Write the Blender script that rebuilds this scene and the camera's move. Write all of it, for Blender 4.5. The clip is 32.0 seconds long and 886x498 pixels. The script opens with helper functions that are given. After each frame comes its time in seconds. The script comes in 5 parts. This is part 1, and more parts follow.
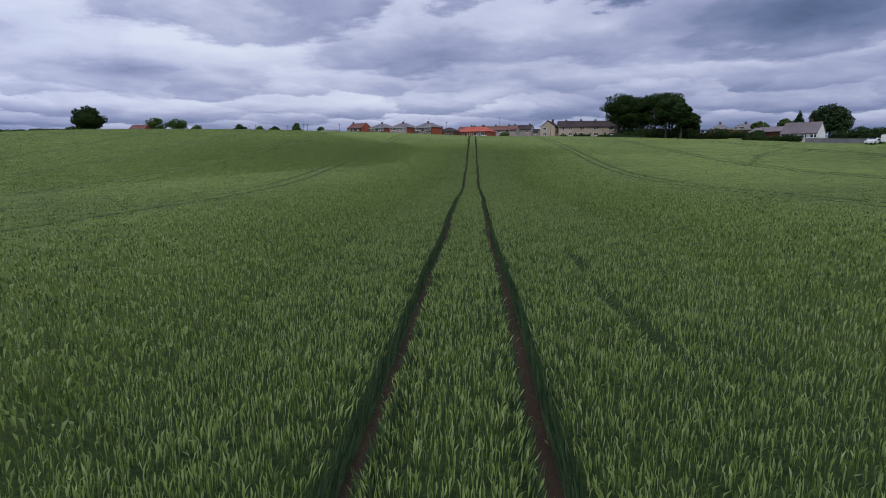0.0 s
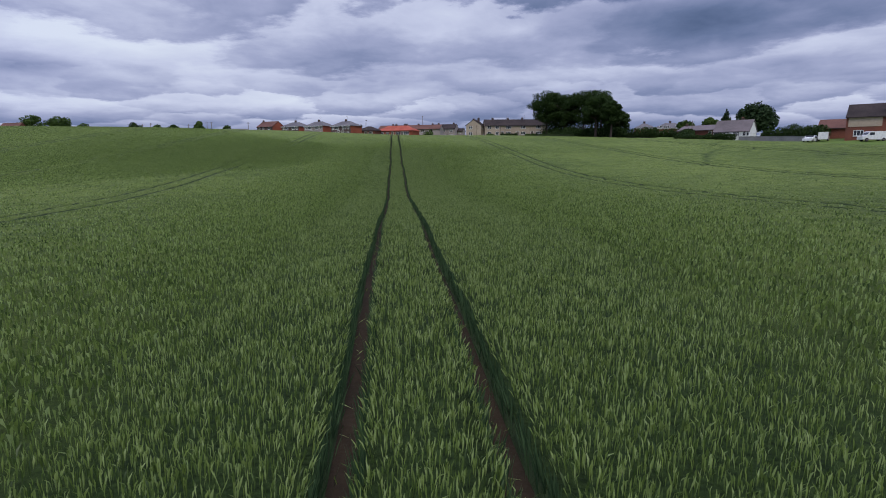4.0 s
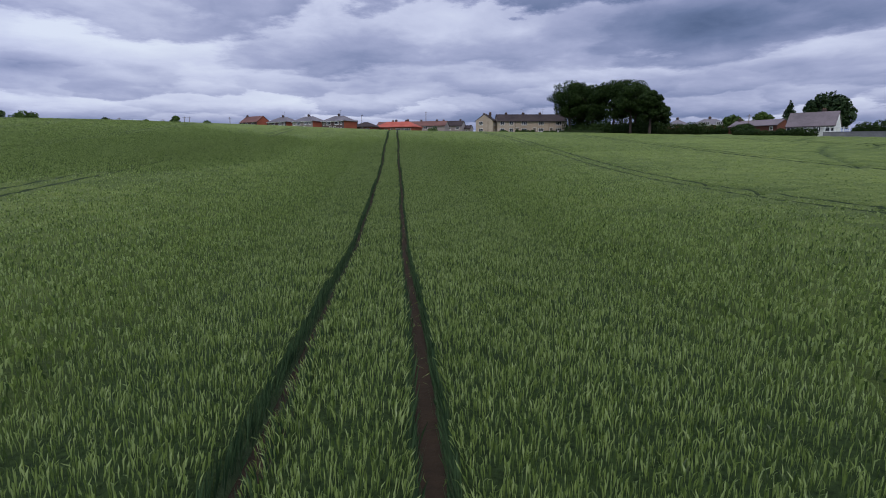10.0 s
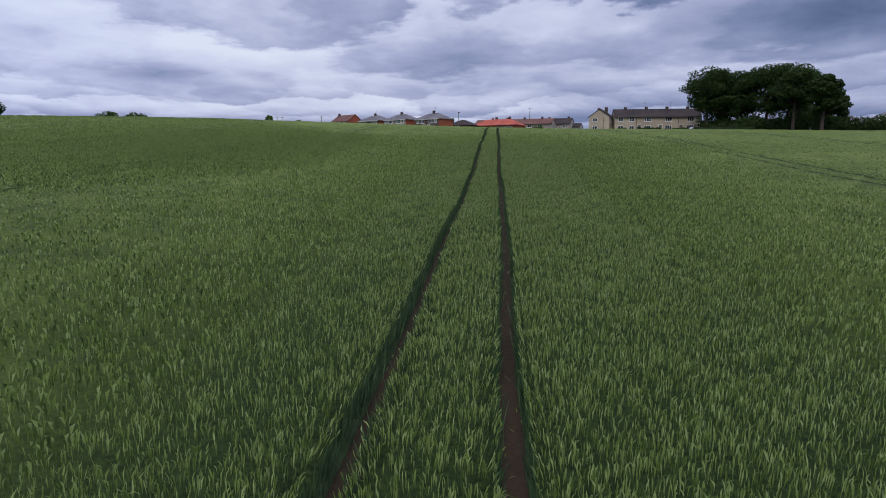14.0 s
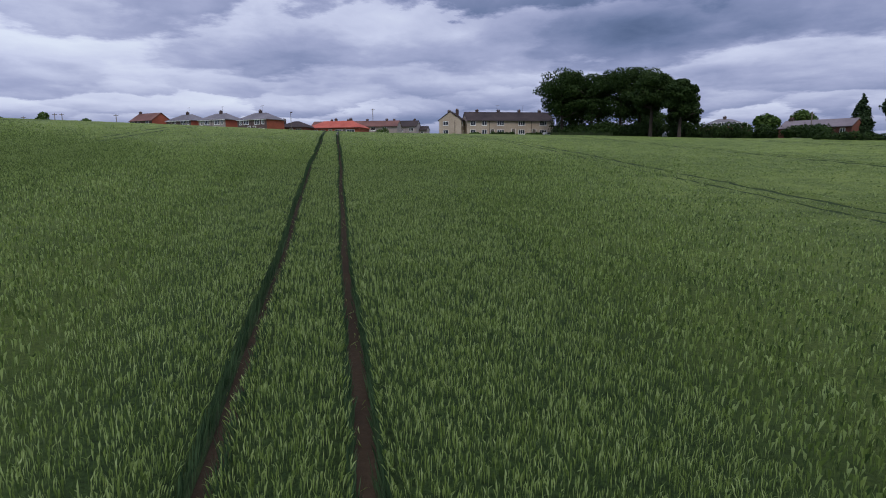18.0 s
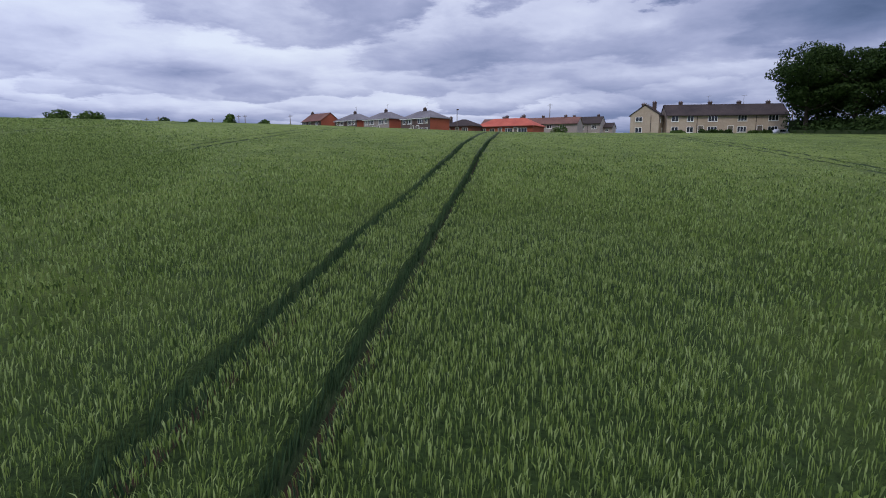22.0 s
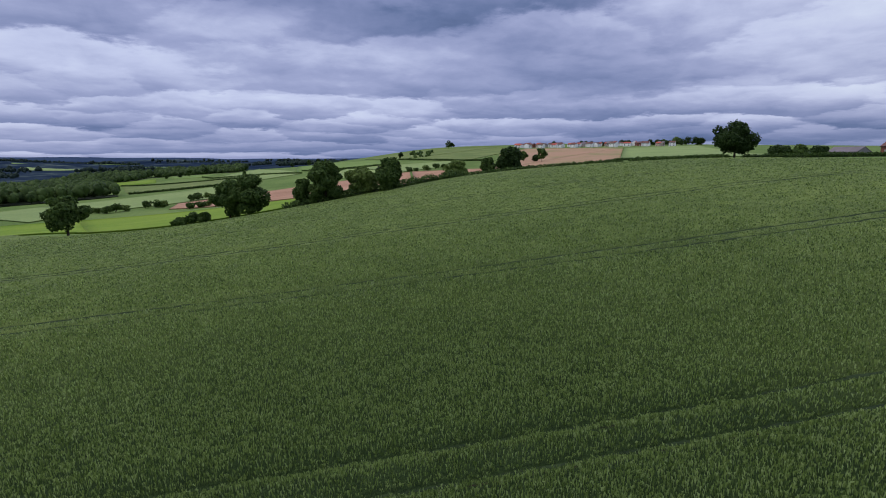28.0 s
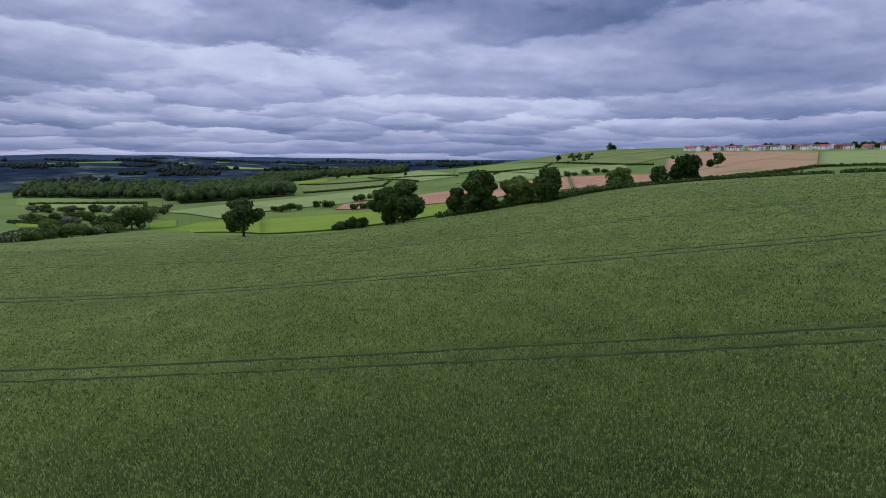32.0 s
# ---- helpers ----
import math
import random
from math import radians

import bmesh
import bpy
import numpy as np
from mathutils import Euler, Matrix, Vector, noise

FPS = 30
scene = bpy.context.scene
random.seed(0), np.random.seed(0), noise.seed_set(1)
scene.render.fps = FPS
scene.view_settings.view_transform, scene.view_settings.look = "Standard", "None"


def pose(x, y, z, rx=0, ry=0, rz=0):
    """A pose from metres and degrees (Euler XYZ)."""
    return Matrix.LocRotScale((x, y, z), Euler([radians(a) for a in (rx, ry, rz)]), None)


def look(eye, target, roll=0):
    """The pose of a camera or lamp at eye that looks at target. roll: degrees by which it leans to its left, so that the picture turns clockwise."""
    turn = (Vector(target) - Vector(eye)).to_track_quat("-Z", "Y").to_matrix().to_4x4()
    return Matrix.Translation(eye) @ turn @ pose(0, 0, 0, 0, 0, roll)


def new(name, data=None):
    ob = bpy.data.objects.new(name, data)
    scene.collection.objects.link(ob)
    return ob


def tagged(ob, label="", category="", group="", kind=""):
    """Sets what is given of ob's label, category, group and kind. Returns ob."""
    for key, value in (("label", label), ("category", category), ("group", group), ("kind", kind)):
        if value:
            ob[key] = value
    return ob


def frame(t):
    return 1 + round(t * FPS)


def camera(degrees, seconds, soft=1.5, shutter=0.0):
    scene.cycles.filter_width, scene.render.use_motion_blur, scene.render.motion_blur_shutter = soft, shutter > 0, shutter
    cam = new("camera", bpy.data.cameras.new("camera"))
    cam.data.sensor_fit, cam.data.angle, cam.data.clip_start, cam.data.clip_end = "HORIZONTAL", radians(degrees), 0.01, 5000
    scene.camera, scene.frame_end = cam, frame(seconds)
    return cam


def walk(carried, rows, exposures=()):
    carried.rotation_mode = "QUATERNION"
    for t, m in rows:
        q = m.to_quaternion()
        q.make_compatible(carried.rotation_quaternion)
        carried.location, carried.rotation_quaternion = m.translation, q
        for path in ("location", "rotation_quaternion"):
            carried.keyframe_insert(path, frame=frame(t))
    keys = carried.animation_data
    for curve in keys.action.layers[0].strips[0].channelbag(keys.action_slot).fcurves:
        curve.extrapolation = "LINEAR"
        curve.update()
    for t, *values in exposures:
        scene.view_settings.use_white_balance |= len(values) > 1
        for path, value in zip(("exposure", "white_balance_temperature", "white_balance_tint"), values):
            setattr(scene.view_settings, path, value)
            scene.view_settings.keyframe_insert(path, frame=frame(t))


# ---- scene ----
WHEEL = 0.95      # half the distance between the two wheel tracks of a tramline
BOUT = 23.38      # distance from one tramline to the next
CROP = 0.66       # height of the standing wheat

# seconds, x, y, z, heading to the left, pitch, roll
PATH = [
    (0.0, 0.21, 0.00, 3.08, 3.00, -9.26, -0.12),
    (0.5, 0.28, 1.79, 2.94, 3.06, -9.18, -0.16),
    (1.0, 0.29, 3.65, 2.82, 3.23, -9.13, -0.15),
    (1.5, 0.20, 5.60, 2.81, 3.39, -9.13, -0.21),
    (2.0, 0.04, 7.64, 2.75, 1.55, -9.14, -0.13),
    (2.5, -0.11, 9.76, 2.80, 1.09, -9.19, -0.20),
    (3.0, -0.24, 11.89, 2.80, 0.63, -9.19, -0.18),
    (3.5, -0.31, 13.97, 2.94, -4.83, -9.20, -0.40),
    (5.5, 0.26, 22.06, 2.80, -0.07, -9.16, -0.08),
    (6.0, 0.55, 24.36, 2.87, 4.22, -9.24, -0.21),
    (6.5, 0.78, 26.76, 2.80, 5.71, -9.15, -0.05),
    (7.0, 0.93, 29.23, 2.64, 6.49, -9.10, 0.07),
    (7.5, 1.04, 31.76, 2.52, 6.76, -9.01, 0.06),
    (8.0, 1.11, 34.35, 2.53, 7.04, -9.03, 0.03),
    (8.5, 1.11, 36.98, 2.72, 7.22, -9.13, 0.07),
    (9.0, 1.03, 39.71, 2.84, 6.86, -9.23, -0.01),
    (9.5, 0.84, 42.52, 2.70, -1.32, -9.17, -0.12),
    (10.0, 0.65, 45.34, 2.51, -4.61, -9.09, -0.15),
    (10.5, 0.52, 48.12, 2.53, -4.71, -9.14, -0.21),
    (11.0, 0.46, 50.91, 2.69, -4.59, -9.14, -0.33),
    (11.5, 0.44, 53.81, 2.88, -4.60, -9.18, -0.20),
    (12.0, 0.48, 56.73, 2.99, -3.88, -9.17, -0.17),
    (12.5, 0.53, 59.62, 3.01, 2.67, -9.15, -0.04),
    (13.0, 0.60, 62.54, 2.97, 4.47, -9.11, 0.02),
    (13.5, 0.66, 65.53, 2.88, 4.93, -9.10, -0.02),
    (14.0, 0.65, 68.55, 2.81, 5.21, -8.99, 0.02),
    (14.5, 0.55, 71.54, 2.79, 5.37, -8.96, 0.01),
    (15.0, 0.31, 74.52, 2.81, 3.18, -8.89, 0.04),
    (15.5, 0.01, 77.46, 2.83, -6.22, -8.98, -0.17),
    (17.5, 0.30, 88.04, 4.20, -11.71, -8.98, -0.22),
    (18.0, 0.76, 91.43, 4.56, -10.39, -8.90, -0.27),
    (18.5, 1.30, 94.89, 5.00, -1.51, -8.94, -0.17),
    (19.0, 1.76, 98.23, 5.30, 1.01, -9.02, -0.07),
    (19.5, 2.03, 101.26, 5.29, 5.28, -8.94, 0.06),
    (20.0, 2.26, 104.10, 5.18, 6.64, -8.86, 0.02),
    (20.5, 2.63, 106.81, 5.29, 6.78, -8.94, 0.10),
    (21.0, 3.00, 109.40, 5.54, 6.90, -9.05, 0.00),
    (21.5, 3.14, 111.96, 5.87, 7.01, -9.22, 0.06),
    (22.0, 3.19, 114.39, 6.26, 7.10, -9.20, 0.03),
    (22.5, 3.12, 116.64, 6.73, 7.07, -9.11, 0.08),
    (23.0, 2.97, 118.64, 7.28, 6.93, -9.04, 0.22),
    (23.5, 2.86, 120.24, 7.89, 8.99, -9.05, 0.34),
    (24.0, 2.84, 121.28, 8.63, 16.90, -8.82, 0.08),
    (24.5, 2.74, 121.90, 9.34, 33.55, -9.10, 0.08),
    (25.0, 2.48, 122.34, 9.95, 55.65, -9.01, -0.36),
    (25.2, 2.31, 122.52, 10.18, 64.66, -8.90, -0.40),
    (25.5, 2.02, 122.79, 10.53, 74.66, -8.88, -0.22),
    (27.5, -5.20, 124.73, 12.50, 80.17, -8.92, 0.25),
    (28.0, -7.79, 124.86, 13.04, 80.26, -8.99, 0.13),
    (28.5, -10.77, 125.01, 13.54, 87.79, -9.00, 0.21),
    (29.0, -13.42, 125.09, 13.99, 90.12, -9.04, 0.28),
    (29.5, -15.34, 125.04, 14.35, 91.17, -9.01, 0.39),
    (30.0, -16.50, 124.94, 14.59, 92.20, -9.00, 0.57),
    (30.5, -16.79, 124.84, 14.69, 93.94, -8.98, 0.65),
    (31.0, -16.77, 124.82, 14.75, 94.65, -8.96, 0.66),
    (31.5, -16.63, 124.82, 14.79, 95.19, -8.96, 0.64),
    (32.0, -16.54, 124.88, 14.81, 95.67, -8.94, 0.55),
]
cam = camera(75.85, 32.0, soft=1.0)
walk(cam, [(t, pose(x, y, z, 90 + p, 0, h) @ pose(0, 0, 0, 0, 0, r)) for t, x, y, z, h, p, r in PATH],
     exposures=[(0.0, -0.05), (14.0, 0.0), (18.0, 0.0), (21.5, 0.07), (23.0, 0.02), (24.0, -0.12), (25.0, -0.2), (25.6, -0.18), (27.5, -0.07), (32.0, -0.12)])

# ---- sky and sun ----
SUN_EL, SUN_AZ = 54.0, 185.0     # azimuth clockwise from the tramlines' direction (+y)
world = bpy.data.worlds.new("sky")
scene.world = world
world.use_nodes = True


class Nodes:
    """A short way to write node trees."""
    def __init__(self, tree):
        self.t = tree
        tree.nodes.clear()

    def __call__(self, kind, ins=(), **props):
        n = self.t.nodes.new(kind)
        for k, v in props.items():
            setattr(n, k, v)
        for k, v in dict(ins).items():
            if isinstance(v, bpy.types.NodeSocket):
                self.t.links.new(v, n.inputs[k])
            else:
                n.inputs[k].default_value = v
        return n

    def math(self, op, a, b=0.0, c=0.0, clamp=False):
        return self("ShaderNodeMath", {0: a, 1: b, 2: c}, operation=op, use_clamp=clamp).outputs[0]

    def ramp(self, fac, stops, interp="LINEAR"):
        n = self("ShaderNodeValToRGB", {0: fac})
        n.color_ramp.interpolation = interp
        while len(n.color_ramp.elements) < len(stops):
            n.color_ramp.elements.new(0.5)
        for e, (pos, col) in zip(n.color_ramp.elements, stops):
            e.position = pos
            e.color = (*col, 1) if len(col) == 3 else col
        return n.outputs[0]

    def mix(self, fac, a, b, blend="MIX"):
        n = self("ShaderNodeMix", data_type="RGBA", blend_type=blend)
        for i, v in ((0, fac), (6, a), (7, b)):
            if isinstance(v, bpy.types.NodeSocket):
                self.t.links.new(v, n.inputs[i])
            else:
                n.inputs[i].default_value = (*v, 1) if isinstance(v, tuple) and len(v) == 3 else v
        return n.outputs[2]

    def noise(self, vec, scale, detail=4.0, rough=0.55, dist=0.0, lac=2.0):
        return self("ShaderNodeTexNoise", {"Vector": vec, "Scale": scale, "Detail": detail, "Roughness": rough,
                                           "Distortion": dist, "Lacunarity": lac}).outputs[0]


n = Nodes(world.node_tree)
out = n("ShaderNodeOutputWorld")
d = n("ShaderNodeTexCoord").outputs["Generated"]
xyz = n("ShaderNodeSeparateXYZ", {0: d})
up = n.math("MAXIMUM", xyz.outputs[2], 0.0)
# banks of heaped cloud, smaller and closer together towards the horizon
az_ = n.math("ARCTAN2", xyz.outputs[0], xyz.outputs[1])
el_ = n.math("LOGARITHM", n.math("ADD", up, 0.05), 2.718282)
plane = n("ShaderNodeCombineXYZ", {0: az_, 1: el_, 2: 0.0}).outputs[0]


def bank(across, tall, ragged, shift, soft_):
    """Clouds side by side, each bright at its heaped top and dark along its base: the height within the cloud, and its own random shade."""
    v_ = n("ShaderNodeVectorMath", {0: plane, 1: (across, tall, 0.0), 2: (shift, shift * 0.7, 0.0)}, operation="MULTIPLY_ADD").outputs[0]
    wob = n("ShaderNodeVectorMath", {0: n("ShaderNodeTexNoise", {"Vector": v_, "Scale": 1.5, "Detail": 6.0, "Roughness": 0.60}).outputs["Color"], 1: (0.5, 0.5, 0.5)}, operation="SUBTRACT").outputs[0]
    v_ = n("ShaderNodeVectorMath", {0: wob, 1: (ragged, ragged, 0.0), 2: v_}, operation="MULTIPLY_ADD").outputs[0]
    cell = n("ShaderNodeTexVoronoi", {"Vector": v_, "Scale": 1.0, "Randomness": 0.9, "Smoothness": soft_}, voronoi_dimensions="2D", feature="SMOOTH_F1")
    rel = n("ShaderNodeSeparateXYZ", {0: n("ShaderNodeVectorMath", {0: v_, 1: cell.outputs["Position"]}, operation="SUBTRACT").outputs[0]}).outputs[1]
    own = n("ShaderNodeSeparateColor", {0: cell.outputs["Color"]}).outputs[0]
    return n.math("MAXIMUM", n.math("MINIMUM", rel, 0.55), -0.55), own


rise_a, own_a = bank(3.6, 3.0, 1.5, 3.7, 0.45)
rise_b, own_b = bank(8.5, 4.4, 1.2, 9.1, 0.30)
low_band = n("ShaderNodeMapRange", {0: up, 1: 0.07, 2: 0.15, 3: 1.0, 4: 0.0}, interpolation_type="SMOOTHSTEP").outputs[0]
veil_a = n("ShaderNodeMix", {0: low_band, 2: rise_a, 3: rise_b})
veil_b = n("ShaderNodeMix", {0: low_band, 2: own_a, 3: own_b})
rise, own = veil_a.outputs[0], veil_b.outputs[0]
big = n.noise(n("ShaderNodeVectorMath", {0: plane, 1: (2.2, 1.9, 0.0)}, operation="MULTIPLY").outputs[0], 1.0, 3.0, 0.5)
fine = n.noise(n("ShaderNodeVectorMath", {0: plane, 1: (12.0, 6.5, 0.0)}, operation="MULTIPLY").outputs[0], 1.0, 5.0, 0.55, 0.4)
thick = n.math("ADD", n.math("MULTIPLY", n.math("SUBTRACT", big, 0.5), 0.60),
               n.math("ADD", n.math("MULTIPLY", n.math("SUBTRACT", fine, 0.5), 0.30), n.math("MULTIPLY", n.math("SUBTRACT", own, 0.5), 0.10)))
# thicker towards the horizon
thick = n.math("ADD", thick, n("ShaderNodeMapRange", {0: up, 1: 0.0, 2: 0.085, 3: 0.12, 4: 0.0}, interpolation_type="SMOOTHSTEP").outputs[0])
# tops that face the light are bright, bases dark
rim = n.math("MULTIPLY", rise, -0.34)


def cloud_at(az, el, wide, tall, amount):
    """A heavier (or, below nought, thinner) part of the cloud cover in one direction, in degrees."""
    a, e = radians(az), radians(el)
    c = Vector((math.sin(a) * math.cos(e), math.cos(a) * math.cos(e), math.sin(e)))
    side_ = Vector((math.cos(a), -math.sin(a), 0))
    u = n("ShaderNodeVectorMath", {0: d, 1: side_}, operation="DOT_PRODUCT").outputs["Value"]
    w = n.math("SUBTRACT", xyz.outputs[2], c.z)
    f = n("ShaderNodeVectorMath", {0: d, 1: c}, operation="DOT_PRODUCT").outputs["Value"]
    q = n.math("ADD", n.math("POWER", n.math("DIVIDE", u, radians(wide)), 2.0), n.math("POWER", n.math("DIVIDE", w, radians(tall)), 2.0))
    g = n.math("MULTIPLY", n.math("POWER", 2.718282, n.math("MULTIPLY", q, -1.0)), n.math("GREATER_THAN", f, 0.0))
    return n.math("MULTIPLY", g, amount)


for spec in ((31, 12.5, 11, 2.8, 0.30), (28, 6.4, 9, 1.6, 0.13), (33, 8.9, 7, 0.9, -0.16), (-4, 5.6, 14, 1.4, -0.15), (-25, 12, 16, 3.0, -0.08), (-30, 9.5, 13, 3.2, -0.16), (-27, 5.0, 17, 2.4, -0.11), (-31, 7.4, 4.5, 0.8, 0.26), (5, 11.5, 24, 2.4, 0.08),
             (-40, 2.0, 26, 1.6, 0.20), (20, 2.0, 26, 1.5, 0.16), (-98, 14.5, 8, 1.4, 0.22), (-98, 11.5, 13, 2.0, -0.14), (-80, 13.5, 12, 2.6, 0.14), (-95, 2.8, 45, 1.8, 0.03),
             (-86, 7.0, 30, 1.2, -0.06), (-88, 4.2, 22, 0.9, -0.10), (-66, 7.5, 15, 3.2, 0.10), (-108, 10, 14, 3.0, -0.08), (-88, 12.6, 11, 2.2, 0.16), (-50, 9.0, 14, 4.0, -0.14)):
    thick = n.math("ADD", thick, cloud_at(*spec))
shade = n.math("ADD", 0.43, n.math("ADD", n.math("MULTIPLY", thick, 1.05), rim), clamp=True)
cloud = n.ramp(shade, [(0.0, (0.82, 0.83, 0.93)), (0.22, (0.635, 0.64, 0.80)), (0.42, (0.395, 0.41, 0.585)),
                       (0.60, (0.258, 0.287, 0.448)), (0.80, (0.154, 0.195, 0.33)), (1.0, (0.083, 0.12, 0.22))])
# overhead the deck is thinner and lets more light through
# bluer to the west
west_ = n("ShaderNodeMapRange", {0: xyz.outputs[0], 1: -0.35, 2: -0.95}).outputs[0]
cloud = n.mix(1.0, cloud, n.mix(west_, (0.94, 1.0, 1.055), (0.92, 1.0, 1.13)), "MULTIPLY")
over = n.ramp(up, [(0.0, (1.0, 1.0, 1.0)), (0.34, (1.0, 1.0, 1.0)), (0.62, (1.9, 1.85, 1.78)), (1.0, (2.5, 2.4, 2.3))])
cloud = n.mix(1.0, cloud, over, "MULTIPLY")
sky = n("ShaderNodeTexSky", sky_type="NISHITA", sun_disc=False, sun_elevation=radians(SUN_EL), sun_rotation=radians(SUN_AZ))
bg1 = n("ShaderNodeBackground", {0: sky.outputs[0], 1: 0.08})
bg2 = n("ShaderNodeBackground", {0: cloud, 1: 1.0})
cover = n.math("ADD", 0.86, n.math("MULTIPLY", shade, 0.2), clamp=True)
mixed = n("ShaderNodeMixShader", {0: cover, 1: bg1.outputs[0], 2: bg2.outputs[0]})
n.t.links.new(mixed.outputs[0], out.inputs[0])

sun = bpy.data.lights.new("sun", "SUN")
sun.energy, sun.angle, sun.color = 1.3, radians(18), (1.0, 0.95, 0.86)
sun_ob = new("sun", sun)
ea, aa = radians(SUN_EL), radians(SUN_AZ)
sun_ob.matrix_world = look((0, 0, 0), (-math.cos(ea) * math.sin(aa), -math.cos(ea) * math.cos(aa), -math.sin(ea)))


# ---- materials ----
def material(name, rough=0.8):
    m = bpy.data.materials.new(name)
    m.use_nodes = True
    k = Nodes(m.node_tree)
    k.out = k("ShaderNodeOutputMaterial")
    k.bsdf = k("ShaderNodeBsdfPrincipled", {"Roughness": rough})
    k.t.links.new(k.bsdf.outputs[0], k.out.inputs[0])
    k.pos = k("ShaderNodeNewGeometry").outputs["Position"]
    k.obj = k("ShaderNodeTexCoord").outputs["Object"]
    return m, k


def put(k, sock, val):
    if isinstance(val, bpy.types.NodeSocket):
        k.t.links.new(val, k.bsdf.inputs[sock])
    else:
        k.bsdf.inputs[sock].default_value = val


def bump(k, height, strength, dist):
    put(k, "Normal", k("ShaderNodeBump", {"Height": height, "Strength": strength, "Distance": dist}).outputs[0])


def two_scale(name, a, b, s1, s2, rough=0.85, bump_d=0.0, c=None, gloss=0.25):
    """A surface that varies at a large and a small scale between the colours a and b."""
    m, k = material(name, rough)
    v = k.math("ADD", k.math("MULTIPLY", k.noise(k.pos, s1, 4), 0.55), k.math("MULTIPLY", k.noise(k.pos, s2, 4), 0.45))
    stops = [(0.36, a), (0.64, b)] if c is None else [(0.34, a), (0.52, b), (0.68, c)]
    put(k, "Base Color", k.ramp(v, stops))
    put(k, "Specular IOR Level", gloss)
    if bump_d:
        bump(k, k.noise(k.pos, s2 * 2, 4), 0.6, bump_d)
    return m


def leafy(name, dark, light, trans=0.35, spread=0.5):
    """Foliage: each leaf its own shade, some light shining through."""
    m, k = material(name, 0.6)
    rnd = k("ShaderNodeNewGeometry").outputs["Random Per Island"]
    v = k.math("ADD", k.math("MULTIPLY", rnd, spread), k.math("MULTIPLY", k.noise(k.pos, 0.35, 3), 1 - spread))
    col = k.ramp(v, [(0.2, dark), (0.75, light)])
    put(k, "Base Color", col)
    put(k, "Specular IOR Level", 0.08)
    tr = k("ShaderNodeBsdfTranslucent", {0: col})
    mx = k("ShaderNodeMixShader", {0: trans, 1: k.bsdf.outputs[0], 2: tr.outputs[0]})
    k.t.links.new(mx.outputs[0], k.out.inputs[0])
    return m


# blue-green stalk colour, darkened to hold the shade of the track walls
M_SHADESTALK = two_scale("shaded_wheat_stalks", (0.022, 0.040, 0.014), (0.052, 0.082, 0.028), 0.8, 12.0, 0.8, 0.05)
M_SOIL = two_scale("soil", (0.020, 0.0135, 0.0075), (0.040, 0.0265, 0.0145), 0.6, 9.0, 0.95, 0.03)
# far land: aerial haze is put into its dark blue colour
m, k = material("hazy_far_land", 0.95)
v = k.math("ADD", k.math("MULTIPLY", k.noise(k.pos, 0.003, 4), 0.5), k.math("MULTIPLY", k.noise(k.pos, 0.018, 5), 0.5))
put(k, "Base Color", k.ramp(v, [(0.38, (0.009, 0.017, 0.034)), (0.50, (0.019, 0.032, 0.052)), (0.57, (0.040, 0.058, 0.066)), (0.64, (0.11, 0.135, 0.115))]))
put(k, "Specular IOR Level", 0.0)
M_HAZYLAND = m
# ridges on the horizon, tinted with the lighter blue of distance haze
M_HAZYHILL = two_scale("hazy_blue_hills", (0.030, 0.050, 0.090), (0.045, 0.070, 0.115), 0.002, 0.01, 0.95, 0.0, None, 0.0)
M_GRASS = two_scale("rough_grass", (0.085, 0.140, 0.032), (0.150, 0.210, 0.058), 0.02, 0.5, 0.9, 0.05, None, 0.05)

m, k = material("wheat_canopy", 0.75)
wide = k.noise(k.pos, 0.035, 3)
mid_ = k.noise(k.pos, 0.5, 4)
fine_ = k.noise(k.pos, 13.0, 6, 0.75)
v = k.math("ADD", k.math("MULTIPLY", wide, 0.18), k.math("ADD", k.math("MULTIPLY", mid_, 0.25), k.math("MULTIPLY", fine_, 0.57)))
tops = k.ramp(v, [(0.38, (0.037, 0.062, 0.014)), (0.49, (0.112, 0.160, 0.036)), (0.60, (0.210, 0.270, 0.064))])
# gap shade between the single leaves is put into the colour, with stem green
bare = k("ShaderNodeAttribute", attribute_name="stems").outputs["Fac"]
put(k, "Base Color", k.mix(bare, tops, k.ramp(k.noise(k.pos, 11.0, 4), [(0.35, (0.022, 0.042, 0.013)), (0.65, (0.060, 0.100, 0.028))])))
put(k, "Specular IOR Level", 0.08)
put(k, "Roughness", 0.7)
bump(k, k.noise(k.pos, 7.0, 6, 0.75), 0.9, 0.22)
M_CANOPY = m

m, k = material("wheat_blade", 0.45)
rnd = k("ShaderNodeNewGeometry").outputs["Random Per Island"]
v = k.math("ADD", k.math("MULTIPLY", rnd, 0.78), k.math("MULTIPLY", k.noise(k.pos, 0.22, 3), 0.22))
col = k.ramp(v, [(0.12, (0.043, 0.079, 0.020)), (0.40, (0.140, 0.208, 0.045)), (0.62, (0.230, 0.315, 0.078)), (0.84, (0.340, 0.435, 0.158))])
put(k, "Base Color", col)
put(k, "Specular IOR Level", 0.55)
tr = k("ShaderNodeBsdfTranslucent", {0: col})
mx = k("ShaderNodeMixShader", {0: 0.48, 1: k.bsdf.outputs[0], 2: tr.outputs[0]})
k.t.links.new(mx.outputs[0], k.out.inputs[0])
M_BLADE = m

